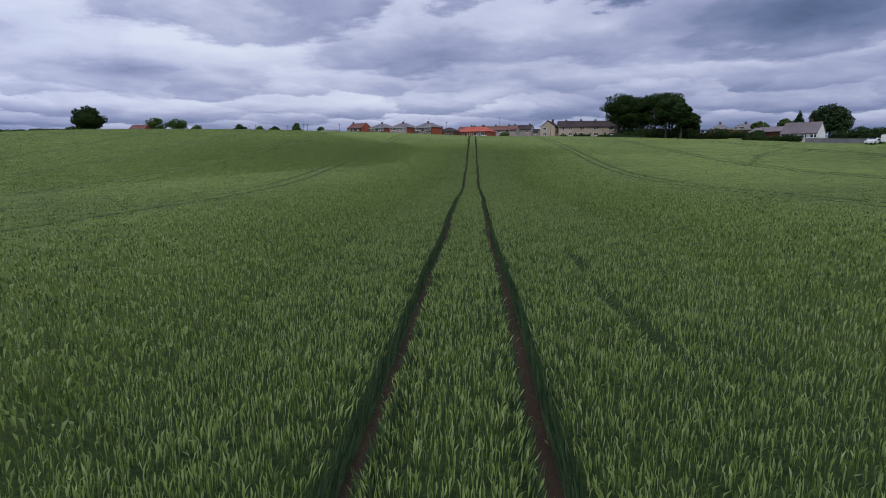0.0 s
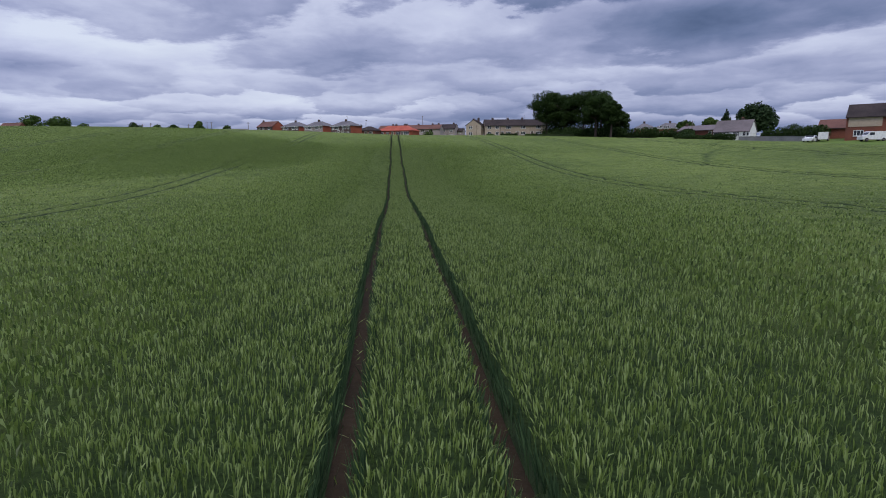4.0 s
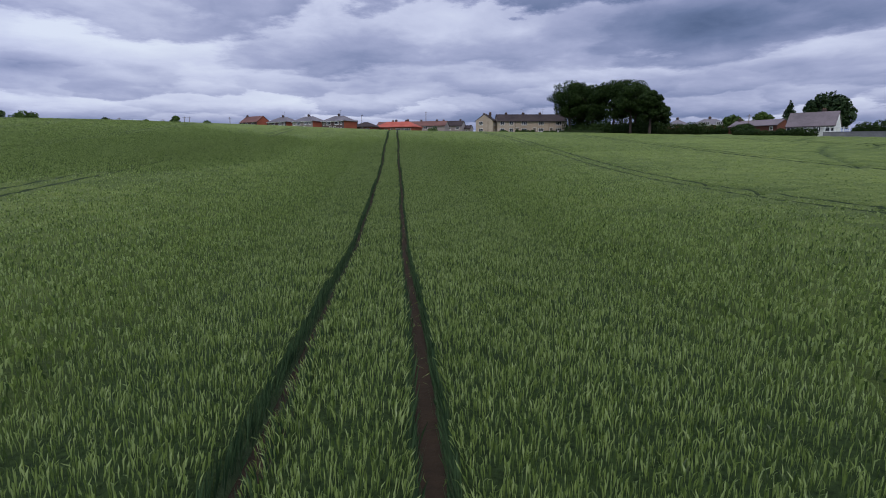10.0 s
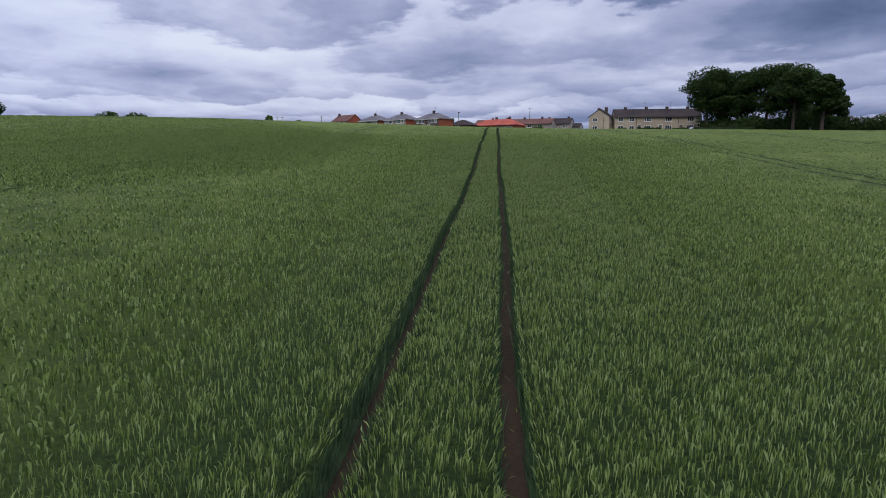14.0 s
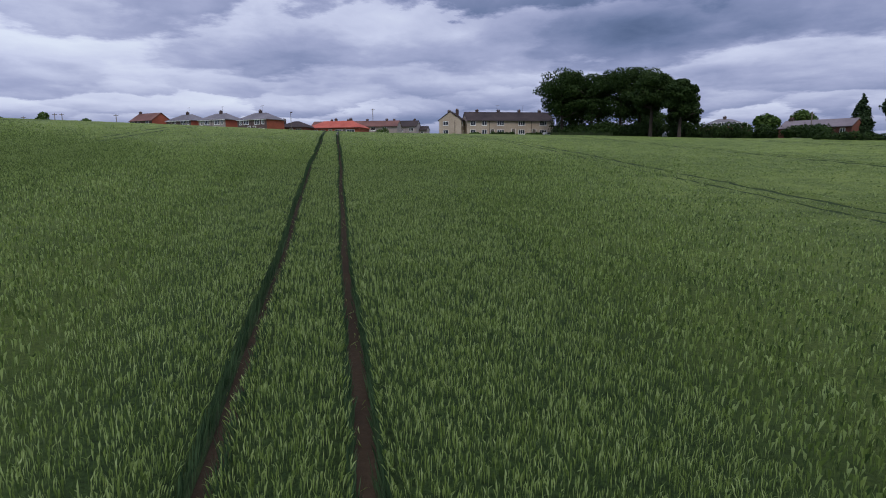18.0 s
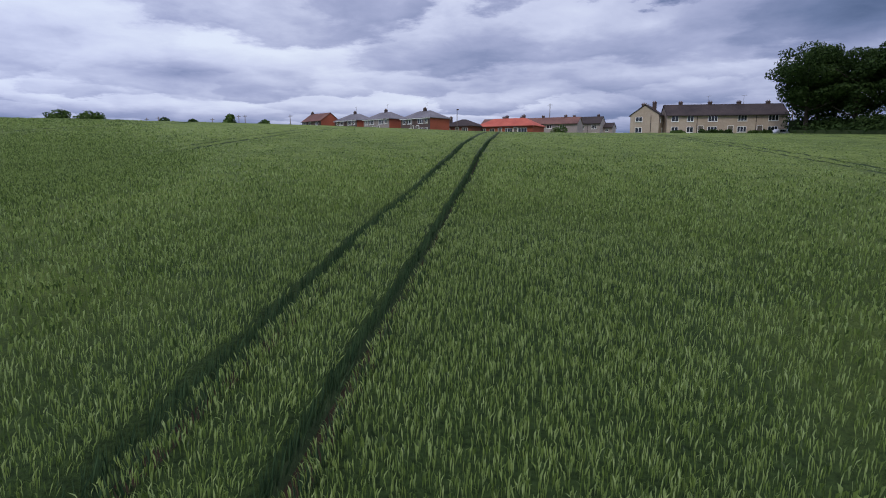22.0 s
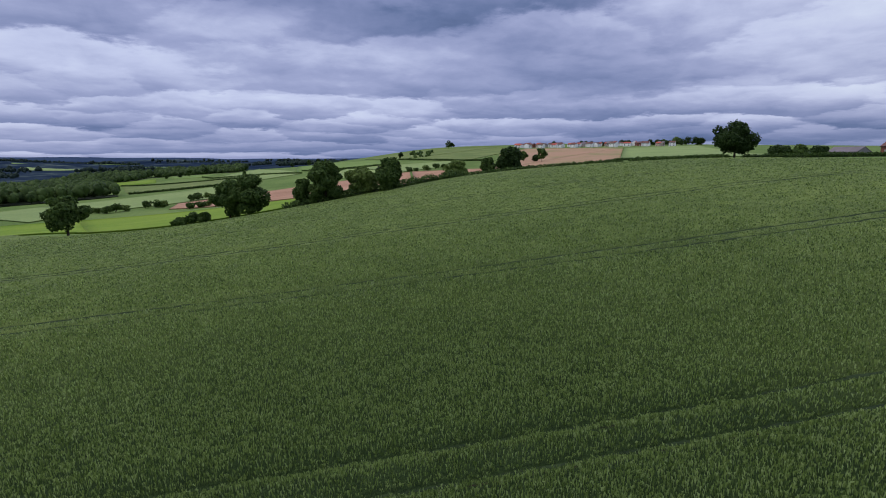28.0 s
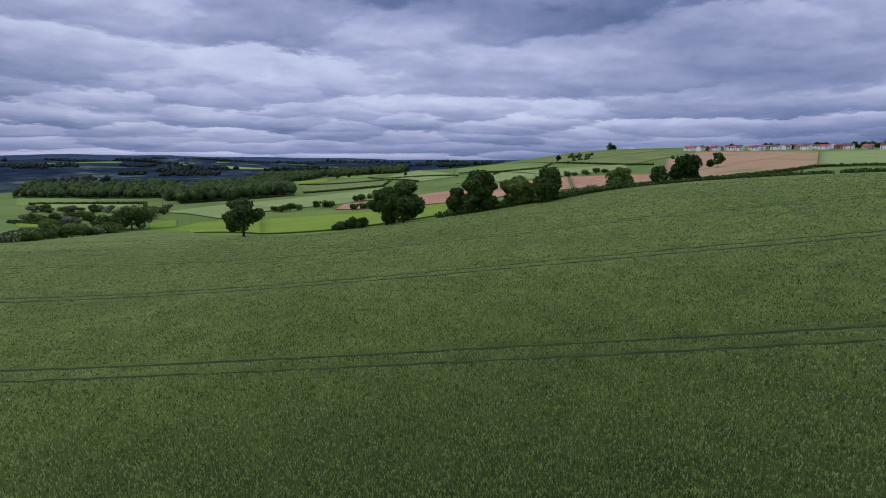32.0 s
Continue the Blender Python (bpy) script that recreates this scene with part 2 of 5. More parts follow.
M_STEM = leafy("wheat_stem", (0.026, 0.054, 0.026), (0.072, 0.125, 0.056), 0.2, 0.7)
M_BARK = two_scale("bark", (0.028, 0.022, 0.016), (0.065, 0.053, 0.041), 1.0, 8.0, 0.95, 0.02)
M_LEAF = leafy("leaves_dark", (0.016, 0.035, 0.010), (0.046, 0.080, 0.020))
M_LEAF2 = leafy("leaves_mid", (0.030, 0.064, 0.015), (0.098, 0.155, 0.037))
M_LEAF3 = leafy("leaves_light", (0.062, 0.110, 0.024), (0.165, 0.225, 0.056))
M_CONIF = leafy("conifer_needles", (0.016, 0.034, 0.014), (0.040, 0.068, 0.026), 0.15)


# ---- the lie of the land ----
FIELD_X = (-165, -110, -60, -24, 0, 24, 60, 100)
FIELD_Y = (-100, -20, 40, 70, 100, 130, 160, 185, 210, 240)
FIELD_Z = (
    (-16.0, -11.2, -6.8, -6.0, -2.2, 3.4, 8.2, 10.5, 12.1, 13.2),
    (-6.0, -5.5, -3.6, -2.0, 0.6, 4.9, 9.2, 11.5, 12.5, 13.1),
    (-2.2, -2.0, -1.8, -1.0, 1.3, 4.6, 7.95, 10.5, 11.9, 12.8),
    (-0.8, -0.8, -1.1, -0.7, 1.5, 3.9, 6.6, 9.0, 10.7, 11.9),
    (0.0, 0.0, -0.6, -1.0, 0.7, 3.7, 6.7, 8.5, 9.8, 10.8),
    (0.7, 0.5, -0.3, -0.5, 0.6, 3.2, 5.9, 7.8, 9.4, 10.7),
    (2.0, 1.0, 0.3, 0.6, 1.7, 3.5, 5.5, 7.4, 9.2, 10.4),
    (4.2, 2.6, 2.4, 3.2, 4.7, 6.0, 7.0, 8.0, 9.2, 10.2),
)
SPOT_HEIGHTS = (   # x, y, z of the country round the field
    (-267, 10, -14.5), (-517, -105, -20.7), (-292, -41, -15.1), (-340, 47, -12.6), (-664, 74, -0.6), (-1018, 97, 4.9),
    (-372, 166, -0.4), (-432, 271, 10.0), (-951, 455, 35.0), (-1016, 613, 43.0), (-977, 737, 41.0), (-336, 328, 12.8),
    (-1036, 294, 33.0), (-1132, 241, 26.0), (-1274, 152, 7.4), (-2486, -314, 2.4), (-551, -178, -30.1),
    (-759, -529, -39.9), (-977, -347, -28.8), (-296, -106, -19.1), (-417, -205, -21.0), (-1901, -1212, -26.8),
    (-3031, -2014, -16.9),
)
RIM = [(4400 * math.cos(a), 4400 * math.sin(a), 14 + 9 * math.sin(5 * a) + 8 * math.sin(13 * a + 1) + 5 * math.sin(23 * a)) for a in np.linspace(0, 2 * math.pi, 61)[:-1]]
RIM += [(0, 320, 12.3), (34, 322, 13.0), (150, 330, 9.5), (190, 150, 6), (300, -300, 2), (0, -500, -8), (400, 700, 10), (-200, 700, 16), (-250, -500, -22)]
_ctrl = np.array([(x, y, FIELD_Z[i][j]) for i, x in enumerate(FIELD_X) for j, y in enumerate(FIELD_Y)]
                 + list(SPOT_HEIGHTS) + RIM, float)


def _kernel(r):
    r = r / 100.0
    return np.where(r > 1e-9, r * r * np.log(np.maximum(r, 1e-9)), 0.0)


_d = np.hypot(_ctrl[:, None, 0] - _ctrl[None, :, 0], _ctrl[:, None, 1] - _ctrl[None, :, 1])
_m = np.zeros((len(_ctrl) + 3,) * 2)
_m[:-3, :-3] = _kernel(_d) + np.eye(len(_ctrl)) * 0.003
_m[:-3, -3], _m[:-3, -2], _m[:-3, -1] = 1, _ctrl[:, 0] / 100, _ctrl[:, 1] / 100
_m[-3:, :-3] = _m[:-3, -3:].T
_w = np.linalg.solve(_m, np.concatenate([_ctrl[:, 2], [0, 0, 0]]))


def land(x, y):
    """Height of the ground; takes numbers or arrays."""
    x, y = np.asarray(x, float), np.asarray(y, float)
    z = _w[-3] + _w[-2] * x / 100 + _w[-1] * y / 100
    for (cx, cy, _), w in zip(_ctrl, _w):
        z = z + w * _kernel(np.hypot(x - cx, y - cy))
    # far off the land runs up to low ridges all round
    r, az = np.hypot(x, y), np.arctan2(y, x)
    ridge = -14 + 26 * np.clip((r - 2200) / 2200, 0, 1) ** 1.5 + np.clip((r - 2600) / 1500, 0, 1) * (6 * np.sin(az * 9) + 5 * np.sin(az * 17 + 1) + 3 * np.sin(az * 41 + 2))
    ridge = ridge + np.clip((r - 1500) / 500, 0, 1) * (6 * np.sin(r / 150 + 2.2 * np.sin(az * 7)) + 5 * np.sin(az * 31 + r / 210))
    t = np.clip((r - 1500) / 900, 0, 1)
    t = t * t * (3 - 2 * t)
    return z * (1 - t) + ridge * t


def H(x, y):
    return float(land(x, y))


def hedge_x(y):
    """The western edge of the field."""
    y = np.asarray(y, float)
    return np.interp(y, (-34, -24, -2, 16, 34, 48, 60), (-178, -224, -226, -212, -184, -166, -161)) + 5 * np.sin(y / 40.0) * np.clip((y - 50) / 30, 0, 1)


# ---- mesh helpers ----
def mesh_of(name, verts, faces, mats, smooth=False, idx=None):
    me = bpy.data.meshes.new(name)
    me.from_pydata([tuple(v) for v in verts], [], [tuple(f) for f in faces])
    for mm in (mats if isinstance(mats, (list, tuple)) else [mats]):
        me.materials.append(mm)
    if idx is not None:
        me.polygons.foreach_set("material_index", np.asarray(idx, np.int32))
    if smooth:
        me.polygons.foreach_set("use_smooth", np.ones(len(me.polygons), bool))
    me.update()
    return me


def tri_mesh(name, verts, tris, mat, smooth=False):
    """A mesh of triangles from arrays; quick for very many of them."""
    verts, tris = np.ascontiguousarray(verts, np.float32), np.ascontiguousarray(tris, np.int32)
    me = bpy.data.meshes.new(name)
    me.vertices.add(len(verts))
    me.vertices.foreach_set("co", verts.ravel())
    me.loops.add(tris.size)
    me.loops.foreach_set("vertex_index", tris.ravel())
    me.polygons.add(len(tris))
    me.polygons.foreach_set("loop_start", np.arange(0, tris.size, 3, dtype=np.int32))
    me.materials.append(mat)
    if smooth:
        me.polygons.foreach_set("use_smooth", np.ones(len(tris), bool))
    me.update(calc_edges=True)
    return me


def grid_mesh(name, xs, ys, zf, mat, smooth=True):
    X, Y = np.meshgrid(xs, ys, indexing="ij")
    Z = zf(X, Y)
    v = np.stack([X, Y, Z], -1).reshape(-1, 3)
    a = np.arange(len(xs) * len(ys)).reshape(len(xs), len(ys))
    q = np.stack([a[:-1, :-1], a[1:, :-1], a[1:, 1:], a[:-1, 1:]], -1).reshape(-1, 4)
    t = np.concatenate([q[:, [0, 1, 2]], q[:, [0, 2, 3]]])
    return tri_mesh(name, v, t, mat, smooth)


def part(name, me, parent, label="", at=None):
    ob = new(name, me)
    ob.parent = parent
    if at is not None:
        ob.matrix_basis = at
    return tagged(ob, label)


class Solid:
    """Collects boxes, prisms and tubes into one mesh."""
    def __init__(self):
        self.v, self.f = [], []

    def add(self, verts, faces):
        b = len(self.v)
        self.v += [tuple(p) for p in verts]
        self.f += [tuple(i + b for i in q) for q in faces]
        return self

    def box(self, x0, x1, y0, y1, z0, z1):
        v = [(x, y, z) for z in (z0, z1) for y in (y0, y1) for x in (x0, x1)]
        return self.add(v, [(0, 2, 3, 1), (4, 5, 7, 6), (0, 1, 5, 4), (2, 6, 7, 3), (0, 4, 6, 2), (1, 3, 7, 5)])

    def tube(self, pts, radii, n=8):
        vs, fs = [], []
        for i, (p, r) in enumerate(zip(pts, radii)):
            p = Vector(p)
            d = Vector(pts[min(i + 1, len(pts) - 1)]) - Vector(pts[max(i - 1, 0)])
            q = d.to_track_quat("Z", "Y")
            for a in range(n):
                t = 2 * math.pi * a / n
                vs.append(p + q @ Vector((r * math.cos(t), r * math.sin(t), 0)))
        for i in range(len(pts) - 1):
            for a in range(n):
                fs.append((i * n + a, i * n + (a + 1) % n, (i + 1) * n + (a + 1) % n, (i + 1) * n + a))
        fs.append(tuple(range((len(pts) - 1) * n, len(pts) * n)))
        fs.append(tuple(reversed(range(n))))
        return self.add(vs, fs)

    def mesh(self, name, mat, smooth=False):
        return mesh_of(name, self.v, self.f, mat, smooth)


# ---- ground ----
def spaced(a, b, step):
    return np.linspace(a, b, max(2, int(round((b - a) / step)) + 1))


gxs = np.concatenate([-np.geomspace(1400, 4900, 34)[::-1], spaced(-1380, -190, 17), spaced(-180, 130, 4), np.geomspace(140, 4900, 20)])
gys = np.concatenate([-np.geomspace(480, 4900, 50)[::-1], spaced(-460, -70, 18), spaced(-60, 300, 5), spaced(312, 800, 18), np.geomspace(860, 4900, 34)])
ground_mesh = grid_mesh("ground", gxs, gys, land, M_GRASS)
ground_mesh.materials.append(M_HAZYLAND)
ground_mesh.materials.append(M_HAZYHILL)
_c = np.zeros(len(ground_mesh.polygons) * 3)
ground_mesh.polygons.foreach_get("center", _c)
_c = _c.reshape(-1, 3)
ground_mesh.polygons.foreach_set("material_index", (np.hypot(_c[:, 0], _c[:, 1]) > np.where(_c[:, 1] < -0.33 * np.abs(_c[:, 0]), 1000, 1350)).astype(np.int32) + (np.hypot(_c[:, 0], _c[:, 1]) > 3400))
ground = new("ground", ground_mesh)
tagged(ground, "rolling farmland of rough grass reaching the horizon", "ground", kind="structure")

FIELD_S, FIELD_N, FIELD_E = -70.0, 228.0, 83.0


def north_edge(x):
    """The field's far edge, which comes nearer below the tall trees."""
    return 228.0 - 44.0 * np.clip((np.asarray(x, float) - 36) / 40.0, 0, 1)


soil = new("field_soil", grid_mesh("field_soil", spaced(-156, FIELD_E, 4), spaced(-20, 210, 5), lambda x, y: land(x, y) + 0.03, M_SOIL))
tagged(soil, "bare brown earth under the wheat, seen in the wheel tracks", "soil", kind="structure")


# ---- wheat ----
TRAMS = range(-6, 4)
GAP = 0.215


def wander(y, i=0):
    """Small sideways drift of a wheel track."""
    return (0.05 * np.sin(y / 7.0 + i) + 0.03 * np.sin(y / 2.3 + 2 * i)) * np.where(np.abs(i) == 1, 1.0, 0.5)


def gap(i):
    """Half the width of a wheel track; those driven less often are closing over."""
    return np.where(np.abs(i) == 1, GAP, 0.16)


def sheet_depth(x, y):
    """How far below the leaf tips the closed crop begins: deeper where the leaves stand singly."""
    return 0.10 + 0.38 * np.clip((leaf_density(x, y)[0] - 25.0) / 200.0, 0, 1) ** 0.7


def growth(x, y):
    """Uneven height of the crop: clumps, and faint ridges along the drilling."""
    return (0.045 * np.sin(x * 2.1 + np.sin(y * 1.3)) * np.sin(y * 1.7 + 0.6 * np.sin(x)) + 0.03 * np.sin(x * 5.3 + y * 0.7) * np.sin(y * 4.1)
            + 0.03 * np.sin(x * 2.06 + 0.5 * np.sin(y * 0.11)) * (0.6 + 0.4 * np.sin(x * 0.31 + y * 0.05)))


def canopy_z(x, y):
    return land(x, y) + CROP - sheet_depth(x, y) + growth(x, y) - np.minimum(0.36, CROP - 0.12 - sheet_depth(x, y)) * lodged(x, y)


# patches flattened by wind and rain: x, y, half length, half width, turn
LODGED = [(12.4, 75.6, 1.9, 0.75, -0.35), (14.1, 73.2, 2.0, 0.85, -0.45), (13.4, 79.8, 1.8, 0.5, 0.1), (23.6, 86.5, 1.6, 0.5, 0.6),
          (26.0, 85.6, 1.4, 0.4, -0.4), (24.5, 80.6, 1.5, 0.45, 0.5), (27.2, 82.4, 1.3, 0.4, 0.3), (24.2, 70.6, 1.2, 0.4, -0.4),
          (46.5, 99.0, 3.0, 0.6, 1.0), (50.5, 106.0, 4.0, 0.6, 1.1), (55.0, 114.0, 4.5, 0.6, 1.0), (60.0, 121.5, 4.5, 0.6, 0.9),
          (65.0, 127.0, 3.5, 0.6, 0.8), (52.0, 103.0, 3.0, 0.6, 2.2), (56.5, 119.0, 3.5, 0.6, 1.9), (66.0, 120.0, 3.5, 0.6, 0.5),
          (70.0, 124.0, 3.0, 0.6, 0.5), (2.95, 10.0, 2.4, 0.16, 1.62), (3.0, 15.5, 2.2, 0.13, 1.55), (75.0, 146.0, 5.0, 0.9, 0.7)]


def lodged(x, y):
    """How far the crop lies flat: 0 standing, 1 flat."""
    f = 0.0 * x
    for px, py, a, b, turn in LODGED:
        u = (x - px) * math.cos(turn) + (y - py) * math.sin(turn)
        v_ = -(x - px) * math.sin(turn) + (y - py) * math.cos(turn) + 0.25 * b * np.sin(u * 2.3 + px)
        f = np.maximum(f, np.exp(-((u / a) ** 2 + (v_ / b) ** 2) ** 2))
    return f


def leaf_density(x, y):
    """Single leaves to the square metre, and the least distance from which they are seen."""
    def seg(px, py, ax, ay, bx, by):
        t = np.clip(((px - ax) * (bx - ax) + (py - ay) * (by - ay)) / ((bx - ax) ** 2 + (by - ay) ** 2), 0, 1)
        return np.hypot(px - ax - t * (bx - ax), py - ay - t * (by - ay))

    low = np.maximum(np.where(y > 126, 1.0, 1.38) * seg(x, y, 0.4, 2, 2.0, 126), 4.8)          # the low flight along the tramline
    west = np.maximum(np.hypot(seg(x, y, -2.0, 122, -16, 124), 9.0), 14.0)     # the climb that looks west
    facing = np.clip((-10 - x) / 10, 0, 1) * np.clip((-(x + 2) * 1.15 + 16 - np.abs(y - 124)) / 14, 0, 1) * np.clip((165 - west) / 70, 0, 1)
    rho_low = 335.0 * (4.8 / low) ** 1.5 * np.clip((75 - low) / 40, 0, 1)
    rho_west = facing * np.clip(76000.0 / west ** 2, 0.0, 280.0)
    return np.maximum(rho_low, rho_west) * (y > 1), np.where(rho_west > rho_low, west, low)


def build_canopy():
    edges = []
    for k in TRAMS:
        for s in (-1, 1):
            edges.append((k * BOUT + s * WHEEL, k * 3 + s))
    vs, ts, ix, base = [], [], [], 0
    ys = np.concatenate([spaced(FIELD_S, -6, 4), spaced(-5, 176, 0.9), spaced(178, FIELD_N, 3)])
    stops = [None] + edges + [None]
    for a, b in zip(stops[:-1], stops[1:]):
        x0 = (lambda y: hedge_x(y) + 6) if a is None else (lambda y, a=a: a[0] + wander(y, a[1]) + gap(a[1]))
        x1 = (lambda y: FIELD_E + 0 * y) if b is None else (lambda y, b=b: b[0] + wander(y, b[1]) - gap(b[1]))
        width = float(np.mean(x1(ys) - x0(ys)))
        if width < 0.3:
            continue
        m_ = max(3, int(width / 1.1) + 1)
        U = np.linspace(0, 1, m_)[:, None]
        X = x0(ys)[None, :] * (1 - U) + x1(ys)[None, :] * U
        Y = np.repeat(ys[None, :], m_, 0)
        Y = np.where(Y > 150, 150 + (Y - 150) * (north_edge(X) - 150) / (FIELD_N - 150), Y)
        Z = canopy_z(X, Y)
        # sides down to the soil, the edge stalks leaning a little outwards
        X = np.concatenate([X[:1] - 0.08, X, X[-1:] + 0.08])
        Y = np.concatenate([Y[:1], Y, Y[-1:]])
        Z = np.concatenate([land(X[:1], Y[:1]), Z, land(X[-1:], Y[-1:])])
        n0, n1 = X.shape
        vs.append(np.stack([X, Y, Z], -1).reshape(-1, 3))
        q = np.arange(n0 * n1).reshape(n0, n1) + base
        q = np.stack([q[:-1, :-1], q[1:, :-1], q[1:, 1:], q[:-1, 1:]], -1)
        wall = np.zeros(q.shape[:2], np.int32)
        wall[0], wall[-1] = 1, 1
        q, wall = q.reshape(-1, 4), wall.reshape(-1)
        ts.append(np.concatenate([q[:, [0, 1, 2]], q[:, [0, 2, 3]]]))
        ix.append(np.concatenate([wall, wall]))
        base += n0 * n1
    # headland beyond the end of the tramlines is closed
    for k in TRAMS:
        for s in (-1, 1):
            hx = np.linspace(-GAP, GAP, 3)[:, None] + k * BOUT + s * WHEEL
            hy = spaced(202 + 4 * math.sin(k * 2.1), FIELD_N, 3)[None, :]
            X, Y = np.broadcast_arrays(hx, hy)
            X = X + wander(Y, k * 3 + s)
            Y = np.where(Y > 150, 150 + (Y - 150) * (north_edge(X) - 150) / (FIELD_N - 150), Y)
            Z = canopy_z(X, Y) - 0.02
            n0, n1 = X.shape
            vs.append(np.stack([X, Y, Z], -1).reshape(-1, 3))
            q = np.arange(n0 * n1).reshape(n0, n1) + base
            q = np.stack([q[:-1, :-1], q[1:, :-1], q[1:, 1:], q[:-1, 1:]], -1).reshape(-1, 4)
            ts.append(np.concatenate([q[:, [0, 1, 2]], q[:, [0, 2, 3]]]))
            ix.append(np.zeros(2 * len(q), np.int32))
            base += n0 * n1
    me = tri_mesh("wheat_canopy", np.concatenate(vs), np.concatenate(ts), M_CANOPY, True)
    me.materials.append(M_SHADESTALK)
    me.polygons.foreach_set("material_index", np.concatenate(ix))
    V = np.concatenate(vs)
    # weight of the painted gap shade: dense single leaves and flattened patches
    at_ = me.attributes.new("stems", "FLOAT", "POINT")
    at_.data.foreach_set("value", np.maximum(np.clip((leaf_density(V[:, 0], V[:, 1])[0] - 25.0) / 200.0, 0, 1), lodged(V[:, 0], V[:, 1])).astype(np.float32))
    return me


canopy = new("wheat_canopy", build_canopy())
tagged(canopy, "dense green young wheat filling the sloping field", "wheat crop", kind="stuff")


def build_blades():
    rng = np.random.default_rng(7)
    # cells along the way flown: denser where it passes close by
    cell = 2.0
    cx, cy = np.meshgrid(np.arange(-156, 84, cell), np.arange(2, 228, cell), indexing="ij")
    cx, cy = cx.ravel() + cell / 2, cy.ravel() + cell / 2

    rho, span = leaf_density(cx, cy)
    num = rng.poisson(rho * cell * cell)
    x = np.repeat(cx, num) + rng.uniform(-cell / 2, cell / 2, num.sum())
    y = np.repeat(cy, num) + rng.uniform(-cell / 2, cell / 2, num.sum())
    dd = np.repeat(span, num)
    # drilled in rows
    near = dd < 30
    row = np.round(x / 0.14) * 0.14 + rng.normal(0, 0.035, len(x))
    x = np.where(near, row, x)
    ph = (x + BOUT / 2) % BOUT - BOUT / 2
    kk = np.round((x - ph) / BOUT)
    side = np.sign(ph)
    off = np.abs(ph) - WHEEL - side * wander(y, kk * 3 + side)
    inside = (np.abs(off) < gap(kk * 3 + side) - 0.02 + np.clip(0.0012 * (dd - 12), 0, 0.07)) & (y < 202)
    keep = ~inside | (rng.uniform(size=len(x)) < 0.03)              # a few flattened leaves lie in the wheel tracks
    keep &= rng.uniform(size=len(x)) > 0.8 * lodged(x, y)           # and few stand in the flattened patches
    keep &= (x > hedge_x(y) + 6) & (x < FIELD_E) & (y < north_edge(x))
    x, y, dd, off, side, inside, kk_ = x[keep], y[keep], dd[keep], off[keep], side[keep], inside[keep], kk[keep]
    N = len(x)
    # tufts of stronger and weaker growth
    patch = rng.uniform(0.0, 1.0, (512, 512))
    tuft = 0.6 * patch[(x / 0.19).astype(int) % 512, (y / 0.24).astype(int) % 512] + 0.4 * patch[(x / 0.9).astype(int) % 511, (y / 1.1).astype(int) % 511]
    flat = lodged(x, y)
    ground_z = land(x, y)
    base = np.where(inside, 0.03, CROP - sheet_depth(x, y) - 0.04)
    top = CROP + growth(x, y) + rng.uniform(-0.05, 0.03, N) + 0.12 * (tuft - 0.5) - 0.32 * flat
    top = top - 0.085 * np.clip((dd - 10) / 28, 0, 1) * np.clip((x + 24) / 12, 0, 1)      # further off only the tips stand clear
    top = top - 0.24 * np.clip(1 - (np.abs(off) - 0.28) / 0.45, 0, 1) * (kk_ < 0) * (np.abs(off) < 1.2)    # the crop sinks towards the tracks
    h = np.where(inside, rng.uniform(0.05, 0.14, N), np.maximum(top - base, 0.06))
    short = np.clip(h - rng.uniform(0.13, 0.21, N), 0, 1)        # leaves start part way up their stalks
    h, z0 = h - short, ground_z + base + short
    w = np.maximum(0.0080, np.interp(x, (-30, -15), (0.0011, 0.0013)) * dd) * rng.uniform(0.7, 1.35, N)
    aside = np.interp(x, (-24, -6), (1.0, 0.0))
    az = rng.normal(0.0, 0.6 + 0.6 * aside, N) + np.where(rng.uniform(size=N) < 0.5, 0, np.pi) + 1.0 * aside
    lean = rng.gamma(2.0, 0.055, N) + 0.01 + 1.2 * flat
    la = rng.normal(-0.9, 1.5, N)                    # the wind bends the leaves mostly one way
    edge = np.clip(1 - (np.abs(off) - GAP) / 0.3, 0, 1) * np.where(np.abs(off) < 1, 1, 0)
    h = h * (1 - 0.15 * edge)
    lx = np.cos(la) * lean * h - edge * np.sign(off) * side * 0.08 * rng.uniform(0, 1, N)
    lx = np.where(inside, rng.normal(0, 0.10, N), lx)
    ly = np.sin(la) * lean * h
    wx, wy = np.cos(az) * w, np.sin(az) * w
    over = rng.uniform(0.01, 0.06, N) * np.where(rng.uniform(size=N) < 0.5, -1, 1)      # the tip curls over
    cx_, cy_ = -np.sin(az) * over, np.cos(az) * over
    P = lambda f, g, s, c=0.0: np.stack([x + lx * g + s * wx + c * cx_, y + ly * g + s * wy + c * cy_, z0 + h * f], -1)
    bent = dd < 7
    # narrow foot, widest near the top, pointed; plain slanted slips far off
    V1 = np.stack([P(0.0, 0.0, 0)[bent], P(0.74, 0.68, 1)[bent], P(1, 1.05, 0, 1)[bent], P(0.66, 0.62, -1)[bent]], 1).reshape(-1, 3)
    i = np.arange(bent.sum())[:, None] * 4
    T1 = np.concatenate([i + [0, 1, 3], i + [1, 2, 3]], 1).reshape(-1, 3)
    V2 = np.stack([P(0.0, 0, -0.2)[~bent], P(0.80, 0.7, 1.0)[~bent], P(1, 1.05, -0.7, 1)[~bent]], 1).reshape(-1, 3)
    T2 = np.arange(len(V2)).reshape(-1, 3) + len(V1)
    V, T = np.concatenate([V1, V2]), np.concatenate([T1, T2])
